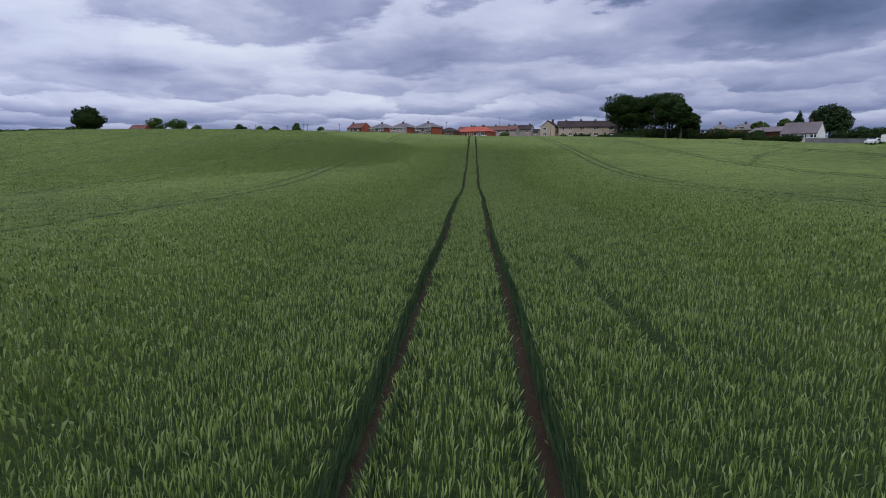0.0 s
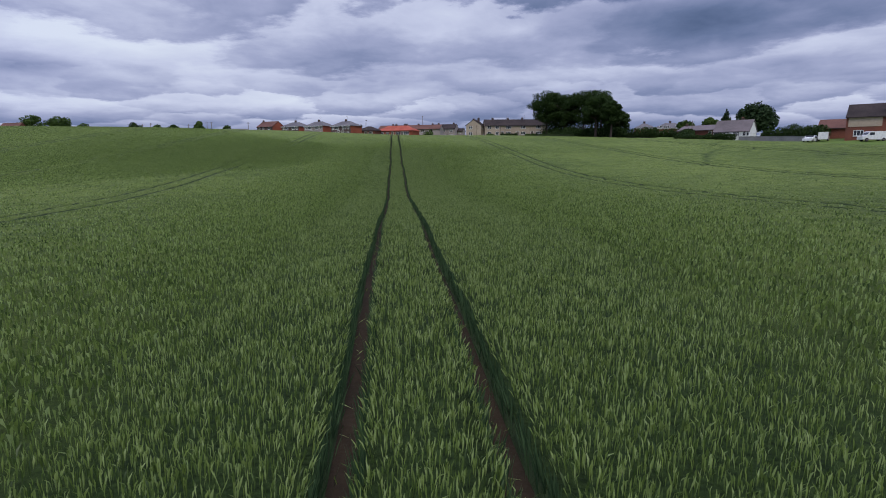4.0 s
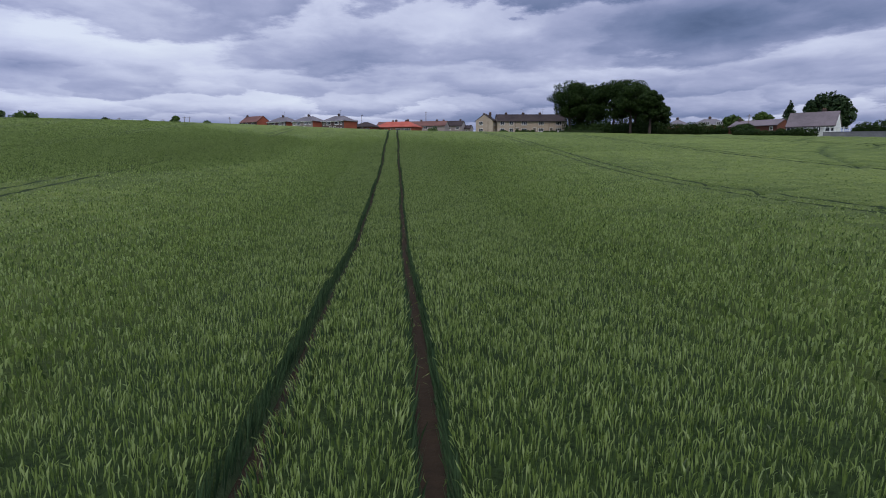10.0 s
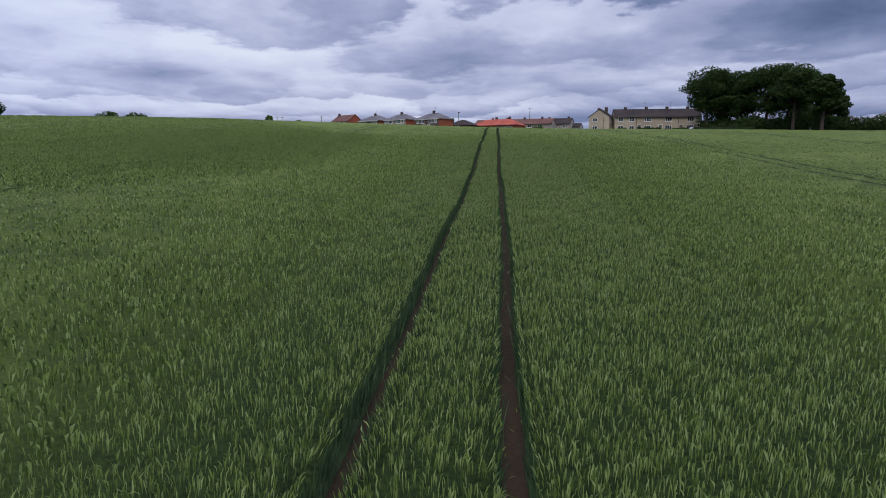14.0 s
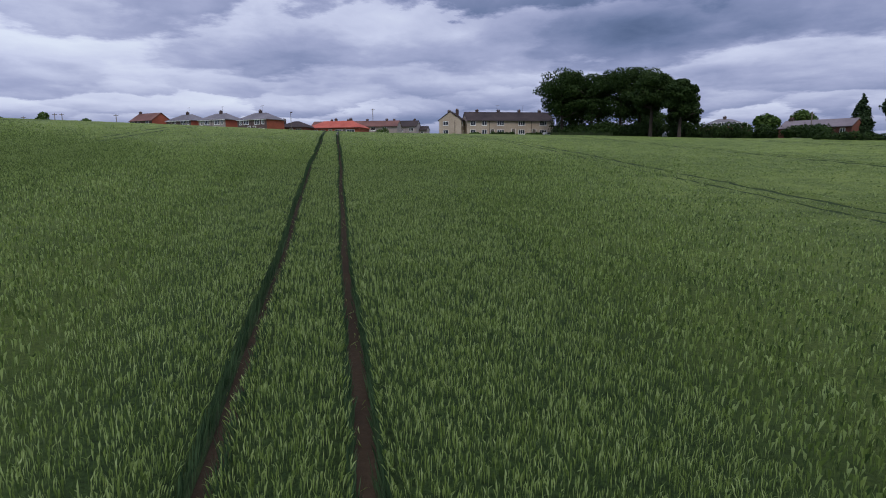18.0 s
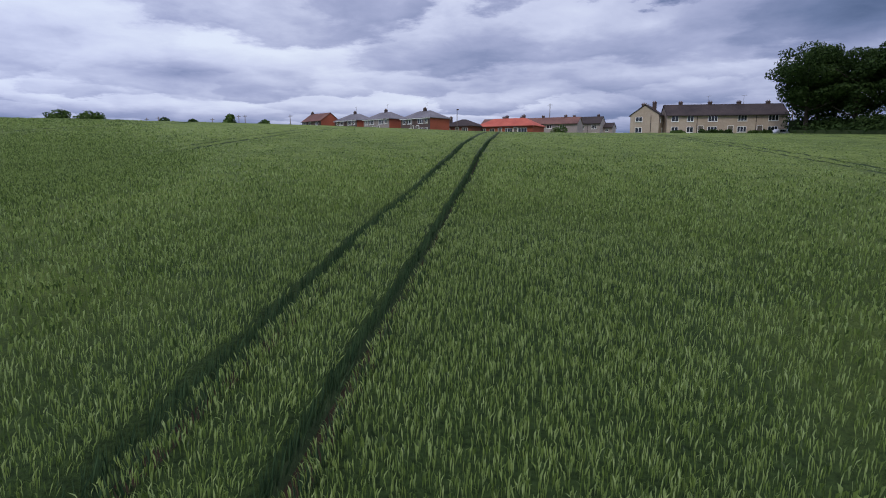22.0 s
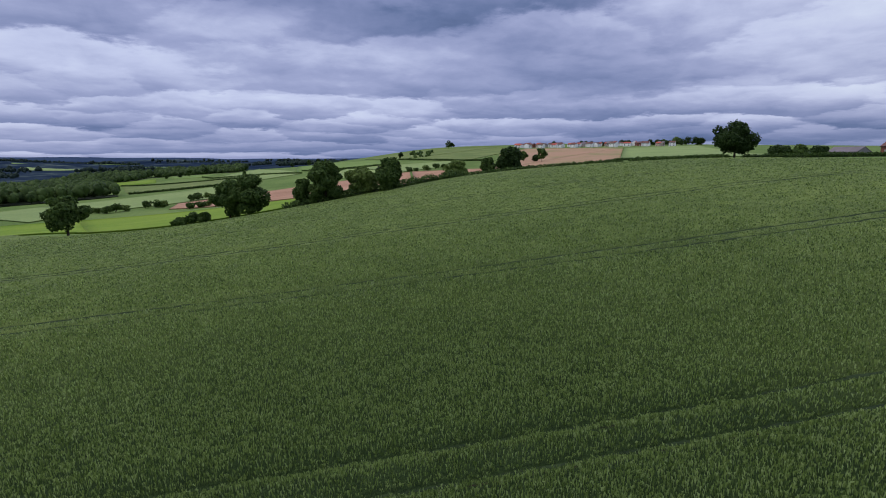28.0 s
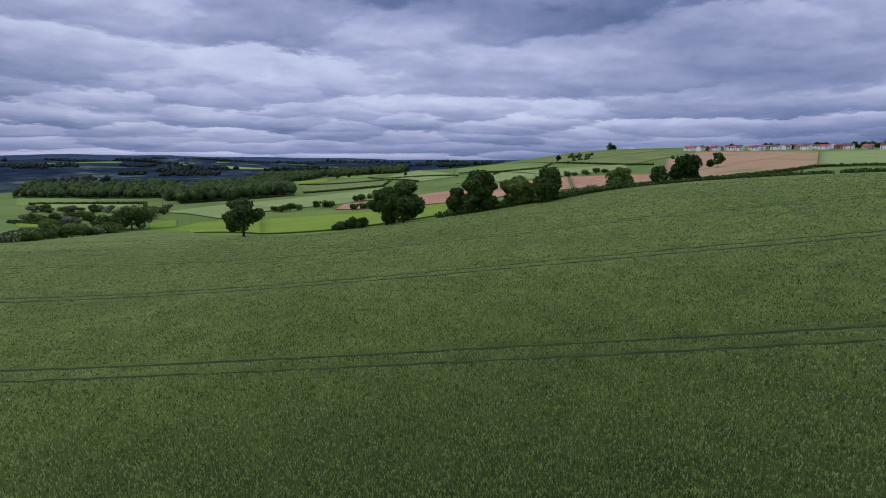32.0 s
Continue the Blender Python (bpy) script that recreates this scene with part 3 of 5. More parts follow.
    return tri_mesh("wheat_blades", V, T, M_BLADE)


def build_stems():
    """The bare sides of the crop along the wheel tracks that are flown over."""
    rng = np.random.default_rng(9)
    N = 45000
    y = rng.uniform(1, 172, N)
    which = rng.integers(0, 4, N)
    side, inner = np.where(which % 2 == 0, -1, 1), np.where(which < 2, -1, 1)
    out_ = GAP + 0.04 - np.abs(rng.normal(0, 0.05, N))
    x = side * WHEEL + wander(y, side) + inner * out_
    h = rng.uniform(0.28, 0.60, N)
    lean = -inner * rng.uniform(-0.02, 0.13, N)
    ly = rng.normal(0, 0.08, N)
    w = 0.009 * rng.uniform(0.7, 1.5, N)
    az = rng.uniform(0, 3.14, N)
    wx, wy = np.cos(az) * w, np.sin(az) * w
    z0 = land(x, y)
    P = lambda f, g, s: np.stack([x + lean * g + s * wx, y + ly * g + s * wy, z0 + 0.03 + h * f], -1)
    V = np.stack([P(0, 0, 0), P(0.6, 0.5, 1), P(1, 1.0, 0), P(0.6, 0.5, -1)], 1).reshape(-1, 3)
    i = np.arange(N)[:, None] * 4
    return tri_mesh("wheat_stems", V, np.concatenate([i + [0, 1, 3], i + [1, 2, 3]], 1).reshape(-1, 3), M_STEM)


stems = new("wheat_stems", build_stems())
tagged(stems, "blue-green wheat stems lining the wheel tracks", "wheat crop", kind="stuff")

blades = new("wheat_blades", build_blades())
tagged(blades, "upright green wheat leaves swaying above the crop", "wheat crop", kind="stuff")


# ---- trees ----
def leaf_cloud(rng, lobes, count, size, droop=0.0):
    """Small leaf sprays scattered through the shells of several lobes (x, y, z, radius, flatness)."""
    L = np.array(lobes, float)
    wt = L[:, 3] ** 2
    pick = rng.choice(len(L), count, p=wt / wt.sum())
    u = rng.normal(size=(count, 3))
    u /= np.linalg.norm(u, axis=1)[:, None]
    r = L[pick, 3] * rng.uniform(0.55, 1.0, count) ** 0.5 * (1 + 0.13 * np.sin(u[:, 0] * 7 + pick) * np.sin(u[:, 2] * 6 + u[:, 1] * 5))
    c = L[pick, :3] + u * r[:, None] * np.stack([np.ones(count), np.ones(count), L[pick, 4]], -1)
    s = size * rng.uniform(0.6, 1.4, count)
    # sprays lie roughly along the surface of their lobe, tilted at random
    out_ = u + 0.55 * rng.normal(size=(count, 3))
    out_[:, 2] += 0.25 - droop * 0.3
    e1 = np.cross(out_, rng.normal(size=(count, 3)))
    e1 /= np.maximum(np.linalg.norm(e1, axis=1)[:, None], 1e-6)
    e2 = np.cross(out_, e1)
    e2 /= np.maximum(np.linalg.norm(e2, axis=1)[:, None], 1e-6)
    a = c - e1 * s[:, None]
    b = c + e2 * s[:, None] * 0.6
    d = c + e1 * s[:, None]
    f = c - e2 * s[:, None] * 0.6
    V = np.stack([a, b, d, f], 1).reshape(-1, 3)
    i = np.arange(count)[:, None] * 4
    return V, np.concatenate([i + [0, 1, 2], i + [0, 2, 3]], 1).reshape(-1, 3)


def tree(x, y, height, spread, label, mat, seed, trunk_h=0.25, trunk_r=0.35, flat=0.8, leaves=5000, leaf=0.42, lobes=16, trunks=1,
         category="tree", group="", sink=0.15):
    rng = np.random.default_rng(seed)
    root = tagged(new("tree"), label, category, group)
    root.location = (x, y, H(x, y) - sink)
    wood = Solid()
    top = height * 0.72
    L = []
    for t in range(trunks):
        ox, oy = (0, 0) if trunks == 1 else (rng.uniform(-1, 1) * spread * 0.25, rng.uniform(-1, 1) * spread * 0.25)
        bend = rng.uniform(-0.06, 0.06, 2) * height
        pts = [(ox + bend[0] * f * f, oy + bend[1] * f * f, top * f) for f in (0, 0.04, 0.3, 0.6, 1.0)]
        wood.tube(pts, [trunk_r * 1.5, trunk_r, trunk_r * 0.8, trunk_r * 0.55, trunk_r * 0.2], 9)
        for j in range(7):
            f = rng.uniform(max(trunk_h, 0.2) / 0.72, 0.95)
            a = rng.uniform(0, 6.28)
            ln = spread * rng.uniform(0.45, 0.8)
            p0 = Vector((ox + bend[0] * f * f, oy + bend[1] * f * f, top * f))
            p2 = p0 + Vector((math.cos(a) * ln, math.sin(a) * ln, ln * rng.uniform(0.25, 0.7)))
            p1 = p0.lerp(p2, 0.5) + Vector((0, 0, -0.06 * ln))
            wood.tube([p0, p1, p2], [trunk_r * 0.38, trunk_r * 0.25, trunk_r * 0.08], 6)
    part("trunk", wood.mesh("trunk", M_BARK, True), root)
    zc = height * (trunk_h + 1) / 2
    rz = height * (1 - trunk_h) / 2
    for j in range(lobes):
        a = rng.uniform(0, 6.28) + j * 2.4
        e = rng.uniform(-1.0, 1.0)
        rad = spread * rng.uniform(0.20, 0.44)
        rr = max(0.0, (spread - rad) * math.sqrt(max(0.08, 1 - e * e * 0.75)) * rng.uniform(0.55, 1.15))
        zz = zc + (rz - rad * flat) * e
        L.append((rr * math.cos(a), rr * math.sin(a), max(zz, rad * flat * 0.8), rad, flat))
    L.append((0, 0, height - spread * 0.45 * flat, spread * 0.45, flat))
    L.append((0, 0, zc, spread * 0.6, flat))
    V, T = leaf_cloud(rng, L, leaves, leaf)
    part("crown", tri_mesh("crown", V, T, mat), root)
    return root


def conifer(x, y, height, spread, label, seed):
    rng = np.random.default_rng(seed)
    root = tagged(new("conifer"), label, "conifer")
    root.location = (x, y, H(x, y) - 0.1)
    part("trunk", Solid().tube([(0, 0, 0), (0, 0, height * 0.5), (0, 0, height * 0.96)], [0.25, 0.16, 0.03], 8).mesh("trunk", M_BARK, True), root)
    lob = []
    for i in range(26):
        f = i / 25
        z = height * (0.06 + 0.9 * f)
        r = spread * (1 - f) ** 0.8 + 0.12
        for j in range(3):
            a = rng.uniform(0, 6.28)
            lob.append((r * 0.55 * math.cos(a), r * 0.55 * math.sin(a), z, r * 0.5 + 0.1, 0.8))
    V, T = leaf_cloud(rng, lob, 3800, 0.3, 0.8)
    part("crown", tri_mesh("crown", V, T, M_CONIF), root)
    return root


# ---- buildings ----
M_CHIM = two_scale("chimney_brick", (0.05, 0.04, 0.038), (0.11, 0.075, 0.065), 0.8, 6.0, 0.9)
M_POT = two_scale("clay_pot", (0.12, 0.09, 0.07), (0.25, 0.13, 0.08), 1, 8, 0.85)
M_REDBRICK = two_scale("red_brick", (0.22, 0.060, 0.036), (0.37, 0.105, 0.060), 0.25, 5.0, 0.9)
M_DARKBRICK = two_scale("weathered_brick", (0.12, 0.05, 0.04), (0.24, 0.085, 0.055), 0.25, 5.0, 0.9)
# front brick: soot, and the shade of that side painted into the colour
M_SOOTSHADE = two_scale("sooty_shaded_front", (0.085, 0.06, 0.058), (0.16, 0.11, 0.10), 0.25, 5.0, 0.9)
M_CREAM = two_scale("cream_render", (0.37, 0.295, 0.225), (0.49, 0.405, 0.32), 0.2, 3.0, 0.9)
M_GREYREND = two_scale("grey_render", (0.27, 0.23, 0.22), (0.39, 0.33, 0.31), 0.2, 3.0, 0.9)
M_SLATE = two_scale("slate_roof", (0.095, 0.09, 0.10), (0.18, 0.17, 0.18), 0.3, 4.0, 0.7)
M_PALESLATE = two_scale("pale_slate_roof", (0.115, 0.098, 0.102), (0.195, 0.165, 0.170), 0.3, 4.0, 0.7)
M_DARKTILE = two_scale("dark_tile_roof", (0.030, 0.026, 0.027), (0.066, 0.052, 0.050), 0.3, 4.0, 0.9, 0.0, None, 0.1)
M_REDTILE = two_scale("red_tile_roof", (0.30, 0.062, 0.042), (0.46, 0.115, 0.075), 0.3, 4.0, 0.8)
M_BROWNTILE = two_scale("brown_tile_roof", (0.10, 0.05, 0.042), (0.18, 0.085, 0.065), 0.3, 4.0, 0.8)
M_WHITE = two_scale("white_paint", (0.70, 0.70, 0.68), (0.84, 0.84, 0.82), 0.3, 4.0, 0.6)
M_WOOD = two_scale("grey_timber", (0.10, 0.085, 0.07), (0.20, 0.17, 0.14), 0.6, 6.0, 0.9)
M_STONEW = two_scale("grey_wall", (0.17, 0.165, 0.17), (0.27, 0.26, 0.265), 0.4, 4.0, 0.9)
M_TYRE = two_scale("rubber", (0.012, 0.012, 0.012), (0.03, 0.03, 0.03), 1, 9, 0.9)
m, k = material("window_glass", 0.08)
put(k, "Base Color", (0.02, 0.025, 0.03, 1))
put(k, "Specular IOR Level", 0.7)
M_GLASS = m


def window(root, face, u, z, w, h, hw, hd, mull=1):
    """A framed window on one face of a house: f front, b back, l and r ends."""
    turn, depth = {"f": (0, hd), "r": (90, hw), "b": (180, hd), "l": (270, hw)}[face]
    m_ = pose(0, 0, 0, 0, 0, turn) @ pose(u, -depth, z)
    f = Solid()
    t = 0.09
    f.box(-w / 2, w / 2, -0.07, 0.02, -h / 2, -h / 2 + t).box(-w / 2, w / 2, -0.07, 0.02, h / 2 - t, h / 2)
    f.box(-w / 2, -w / 2 + t, -0.07, 0.02, -h / 2 + t, h / 2 - t).box(w / 2 - t, w / 2, -0.07, 0.02, -h / 2 + t, h / 2 - t)
    for i in range(mull):
        c = -w / 2 + w * (i + 1) / (mull + 1)
        f.box(c - 0.04, c + 0.04, -0.06, 0.02, -h / 2 + t, h / 2 - t)
    f.box(-w / 2 - 0.06, w / 2 + 0.06, -0.12, 0.0, -h / 2 - 0.08, -h / 2)
    ob = part("window", f.mesh("window", M_WHITE), root, at=m_)
    part("pane", Solid().box(-w / 2 + t, w / 2 - t, -0.02, 0.0, -h / 2 + t, h / 2 - t).mesh("pane", M_GLASS), ob)


def house(name, x, y, turn, w, dep, eave, ridge, kind, label, m_wall, m_roof, category="house", group="", chim=(), wins=(), doors=(), sink=0.3,
          oh=0.35, front=None, pipes=(), aerials=()):
    """A house centred on x, y, its front to -y before the turn. kind: gable (ridge along x), hip, or cross (ridge along y)."""
    root = tagged(new(name), label, category, group)
    zb = min(H(x, y), H(x + 3, y - 3)) - sink
    root.matrix_basis = pose(x, y, zb, 0, 0, turn)
    hw, hd = w / 2, dep / 2
    s = Solid()
    if kind == "hip":
        s.box(-hw, hw, -hd, hd, 0, eave)
    elif kind == "gable":
        s.add([(-hw, -hd, 0), (hw, -hd, 0), (hw, hd, 0), (-hw, hd, 0), (-hw, -hd, eave), (hw, -hd, eave), (hw, hd, eave), (-hw, hd, eave), (-hw, 0, ridge - 0.12), (hw, 0, ridge - 0.12)],
              [(0, 1, 5, 4), (2, 3, 7, 6), (1, 2, 6, 9, 5), (3, 0, 4, 8, 7), (0, 3, 2, 1), (4, 5, 9, 8), (6, 7, 8, 9)])
    else:
        s.add([(-hw, -hd, 0), (hw, -hd, 0), (hw, hd, 0), (-hw, hd, 0), (-hw, -hd, eave), (hw, -hd, eave), (hw, hd, eave), (-hw, hd, eave), (0, -hd, ridge - 0.12), (0, hd, ridge - 0.12)],
              [(0, 1, 5, 8, 4), (2, 3, 7, 9, 6), (1, 2, 6, 5), (3, 0, 4, 7), (0, 3, 2, 1), (5, 6, 9, 8), (7, 4, 8, 9)])
    part("wall", s.mesh("wall", m_wall), root)
    if front:
        part("front_wall", Solid().box(-hw - 0.01, hw + 0.01, -hd - 0.05, -hd + 0.02, 0.02, eave - 0.06).mesh("front_wall", front), root)
        hd += 0.05
    r = Solid()
    o, t = oh, 0.14
    hd0 = dep / 2
    if kind == "hip":
        rl = max(0.4, hw - hd0 * 0.95)
        base = [(-hw - o, -hd0 - o), (hw + o, -hd0 - o), (hw + o, hd0 + o), (-hw - o, hd0 + o)]
        v = [(a, b, eave - 0.1) for a, b in base] + [(a, b, eave + 0.05) for a, b in base] + [(-rl, 0, ridge), (rl, 0, ridge)]
        r.add(v, [(3, 2, 1, 0), (0, 1, 5, 4), (1, 2, 6, 5), (2, 3, 7, 6), (3, 0, 4, 7), (4, 5, 9, 8), (5, 6, 9), (6, 7, 8, 9), (7, 4, 8)])
    else:
        a, b = (hw + 0.15, hd0 + o) if kind == "gable" else (hd0 + 0.15, hw + o)
        half = hd0 if kind == "gable" else hw
        e = eave - o * (ridge - eave) / half
        sec = [(-b, e), (0, ridge), (b, e), (b, e + t), (0, ridge + t * 1.2), (-b, e + t)]
        v = []
        for q in (-a, a):
            for yy, zz in sec:
                v.append((q, yy, zz) if kind == "gable" else (yy, q, zz))
        r.add(v, [(0, 1, 4, 5), (1, 2, 3, 4), (11, 10, 7, 6), (10, 9, 8, 7)] + [(i, (i + 1) % 6, (i + 1) % 6 + 6, i + 6) for i in range(6)])
    part("roof", r.mesh("roof", m_roof), root)
    if kind != "cross":
        for sgn in (-1, 1):
            yy = sgn * (hd0 + o + 0.02)
            ee = (eave - 0.12) if kind == "hip" else eave - o * (ridge - eave) / hd0
            part("gutter", Solid().box(-hw - 0.2, hw + 0.2, yy - 0.07, yy + 0.07, ee - 0.06, ee + 0.06).mesh("gutter", M_WHITE if m_roof is M_SLATE else M_DARKTILE), root)
    for cx_, cy_ in chim:
        c = Solid().box(cx_ - 0.40, cx_ + 0.40, cy_ - 0.28, cy_ + 0.28, ridge - 1.3, ridge + 0.62).box(cx_ - 0.46, cx_ + 0.46, cy_ - 0.34, cy_ + 0.34, ridge + 0.50, ridge + 0.66)
        st = part("chimney", c.mesh("chimney", M_CHIM), root)
        for q in (-0.2, 0.2):
            part("chimney_pot", Solid().tube([(cx_ + q, cy_, ridge + 0.62), (cx_ + q, cy_, ridge + 0.95)], [0.12, 0.09], 8).mesh("chimney_pot", M_POT), st)
    for face, u, z, ww, hh in wins:
        window(root, face, u, z, ww, hh, hw, hd, 2 if ww > 1.6 else 1)
    for u in doors:
        dd = part("door", Solid().box(u - 0.5, u + 0.5, -hd - 0.06, -hd + 0.02, 0.15 + sink, 2.2 + sink).mesh("door", M_WOOD), root)
        part("door_frame", Solid().box(u - 0.6, u - 0.5, -hd - 0.09, -hd + 0.02, 0.15 + sink, 2.3 + sink).box(u + 0.5, u + 0.6, -hd - 0.09, -hd + 0.02, 0.15 + sink, 2.3 + sink).box(u - 0.5, u + 0.5, -hd - 0.09, -hd + 0.02, 2.2 + sink, 2.3 + sink).mesh("door_frame", M_WHITE), dd)
    for u in pipes:
        part("downpipe", Solid().tube([(u, -hd - 0.06, 0.1), (u, -hd - 0.06, eave - 0.1)], [0.06, 0.06], 6).mesh("downpipe", M_DARKTILE), root)
    for u in aerials:
        part("aerial", Solid().tube([(u, 0, ridge), (u, 0, ridge + 2.0)], [0.03, 0.025], 5).tube([(u - 0.6, 0, ridge + 1.9), (u + 0.6, 0, ridge + 2.0)], [0.025, 0.025], 5).mesh("aerial", M_WOOD), root)
    return root


def pair_wins(w):
    return [(f, u, z, ww, 1.25) for f, u, ww in (("f", -w * 0.38, 1.0), ("f", -w * 0.19, 2.0), ("f", w * 0.19, 2.0), ("f", w * 0.38, 1.0)) for z in (1.9, 4.25)]


ROW = -38
house("house", -56.8, 289, ROW, 10.5, 6.8, 5.0, 7.3, "gable", "dark red brick house with a brown gabled roof", M_REDBRICK, M_BROWNTILE, front=M_SOOTSHADE, sink=0.9,
      chim=[(-4.6, 0)], wins=[("f", -3.6, 4.2, 1.3, 1.2), ("f", -0.9, 4.2, 1.3, 1.2), ("f", 3, 4.2, 1.5, 1.2), ("f", -3.2, 1.9, 1.8, 1.2), ("f", 2.6, 1.9, 1.8, 1.2)], doors=[0.2])
for (hx, hy), fr, lab in (((-44.6, 284.5), M_SOOTSHADE, "sooty, shade-darkened brick front"), ((-33.0, 275), M_GREYREND, "grey rendered front"), ((-20.5, 266), M_SOOTSHADE, "sooty, shade-darkened brick front")):
    house("house", hx, hy, ROW, 11.2, 7.0, 5.0, 7.1, "hip", "red brick house pair with " + lab + " and hipped slate roof", M_REDBRICK, M_SLATE, group="semi-detached houses",
          chim=[(0, 0)], front=fr, wins=pair_wins(11.2), doors=[-1.0, 1.0], pipes=[0.0], sink=0.9, aerials=[0.8])
house("bungalow", -11, 275, -25, 9, 8, 2.7, 4.7, "hip", "low brick bungalow with a dark hipped roof", M_DARKBRICK, M_DARKTILE, chim=[(-4.2, 0)], sink=0.1,
      wins=[("f", -2.8, 1.6, 1.6, 1.2), ("f", 2.6, 1.6, 1.8, 1.2)], doors=[0.2])
house("bungalow", 1.6, 276, -24, 17, 8, 2.8, 5.1, "hip", "brick bungalow with a bright red tiled roof", M_REDBRICK, M_REDTILE, chim=[(-1, 0.4), (4, 0.4)], sink=0.1,
      wins=[("f", -6.4, 1.6, 2.2, 1.3), ("f", -3.4, 1.6, 1.4, 1.2), ("f", 1.6, 1.6, 2.2, 1.3), ("f", 5.6, 1.6, 2.6, 1.3)], doors=[-1, 3.6])
house("terrace", 8, 300, -18, 31, 8, 5.0, 7.0, "gable", "grey rendered terrace with a dark slate roof", M_GREYREND, M_BROWNTILE, chim=[(-9, 0), (-3, 0), (4, 0), (11, 0)], sink=1.0,
      wins=[("f", u, z, 1.6, 1.2) for u in (-13, -9, -5, -1, 3, 7, 11) for z in (1.8, 4.2)])
house("terrace", 26, 312, -20, 12, 8, 5.4, 7.6, "gable", "pinkish grey rendered end house with a slate roof", M_GREYREND, M_DARKTILE, chim=[(-3.5, 0), (4.5, 0)], sink=1.0,
      wins=[("f", u, z, 1.7, 1.2) for u in (-4, 0, 4) for z in (1.8, 4.2)], pipes=[2.0])
house("garage", 34.0, 313, -20, 3.5, 6, 4.0, 5.4, "gable", "small grey lean-to house behind the terrace end", M_GREYREND, M_DARKTILE, sink=0.8, wins=[("f", 0, 3.0, 1.0, 1.0)])
house("cream_house", 33.2, 252.5, -24, 6.2, 6.4, 5.2, 7.4, "cross", "cream rendered house with its gable to the field", M_CREAM, M_DARKTILE, chim=[(-1.4, 1.8), (1.6, -1.2)], sink=0.6,
      wins=[("f", -1.2, 4.3, 1.5, 1.1), ("f", -1.2, 1.9, 1.5, 1.2), ("r", -1.4, 4.2, 0.8, 1.2), ("r", 1.5, 4.2, 1.0, 1.2), ("r", 0.6, 1.9, 1.2, 1.2)], pipes=[1.4])
house("terrace", 48.9, 251.5, -3, 24.6, 8, 5.1, 7.5, "gable", "long cream rendered terrace with a dark tiled roof", M_CREAM, M_DARKTILE, chim=[(-8.8, 0), (-2.6, 0), (3.4, 0), (9.4, 0)], sink=0.5,
      wins=[("f", u, z, ww, 1.25) for u, ww in ((-10.6, 1.5), (-7.4, 1.4), (-2.8, 2.0), (3.2, 1.9), (9.4, 2.0)) for z in (1.95, 4.3)], doors=[-5.2, 0.9, 6.8], pipes=[-6.0, 6.0], aerials=[-3.0, 4.4])

# ---- by the eastern edge ----
house("house", 109.8, 240, -14, 11.4, 8, 4.0, 6.1, "hip", "brick house under a hipped slate roof beyond the hedge", M_DARKBRICK, M_SLATE, chim=[(0, 0)], wins=pair_wins(11))
house("house", 107.6, 259, -14, 7, 7, 4.6, 6.7, "hip", "small brick house under a hipped slate roof beyond the hedge", M_DARKBRICK, M_SLATE, chim=[(0, 0)], wins=[("f", -2, 4.2, 1.4, 1.2), ("f", 2, 4.2, 1.4, 1.2)])
house("bungalow", 98, 194, -62, 13, 7, 2.5, 4.0, "gable", "red brick bungalow with a pale grey roof", M_DARKBRICK, M_PALESLATE, sink=0.1, chim=[(-5.5, 0)], wins=[("f", -4, 1.7, 0.9, 0.9), ("f", 5, 1.7, 0.9, 0.9)])
house("bungalow", 90.6, 164.0, -50, 9.0, 5.4, 2.5, 5.2, "gable", "white bungalow with a large pale slate roof", M_WHITE, M_PALESLATE, sink=0.1, chim=[(1.6, 0.6)], wins=[("f", u, 1.6, 1.6, 1.1) for u in (-3.6, -1.2, 1.2, 3.6)])
brick_house = house("house", 102.2, 129.2, -45, 13, 8, 5.0, 7.6, "gable", "brick house with a cream upper storey and brown roof", M_DARKBRICK, M_DARKTILE, chim=[(0.8, -3.7)], sink=0.4,
                    wins=[("f", 4.2, 4.1, 1.6, 1.2), ("f", -4.2, 1.6, 1.8, 1.2), ("f", 3.6, 1.6, 2.0, 1.3)], doors=[1.9])
part("cream_panel", Solid().box(-6.1, -0.4, -4.06, -3.99, 2.9, 4.85).mesh("cream_panel", M_CREAM), brick_house, "cream rendered upper storey")
house("garage", 104, 145, -45, 6.5, 6, 2.5, 4.4, "gable", "low brown brick garage beside the house", M_DARKBRICK, M_BROWNTILE, sink=0.1)


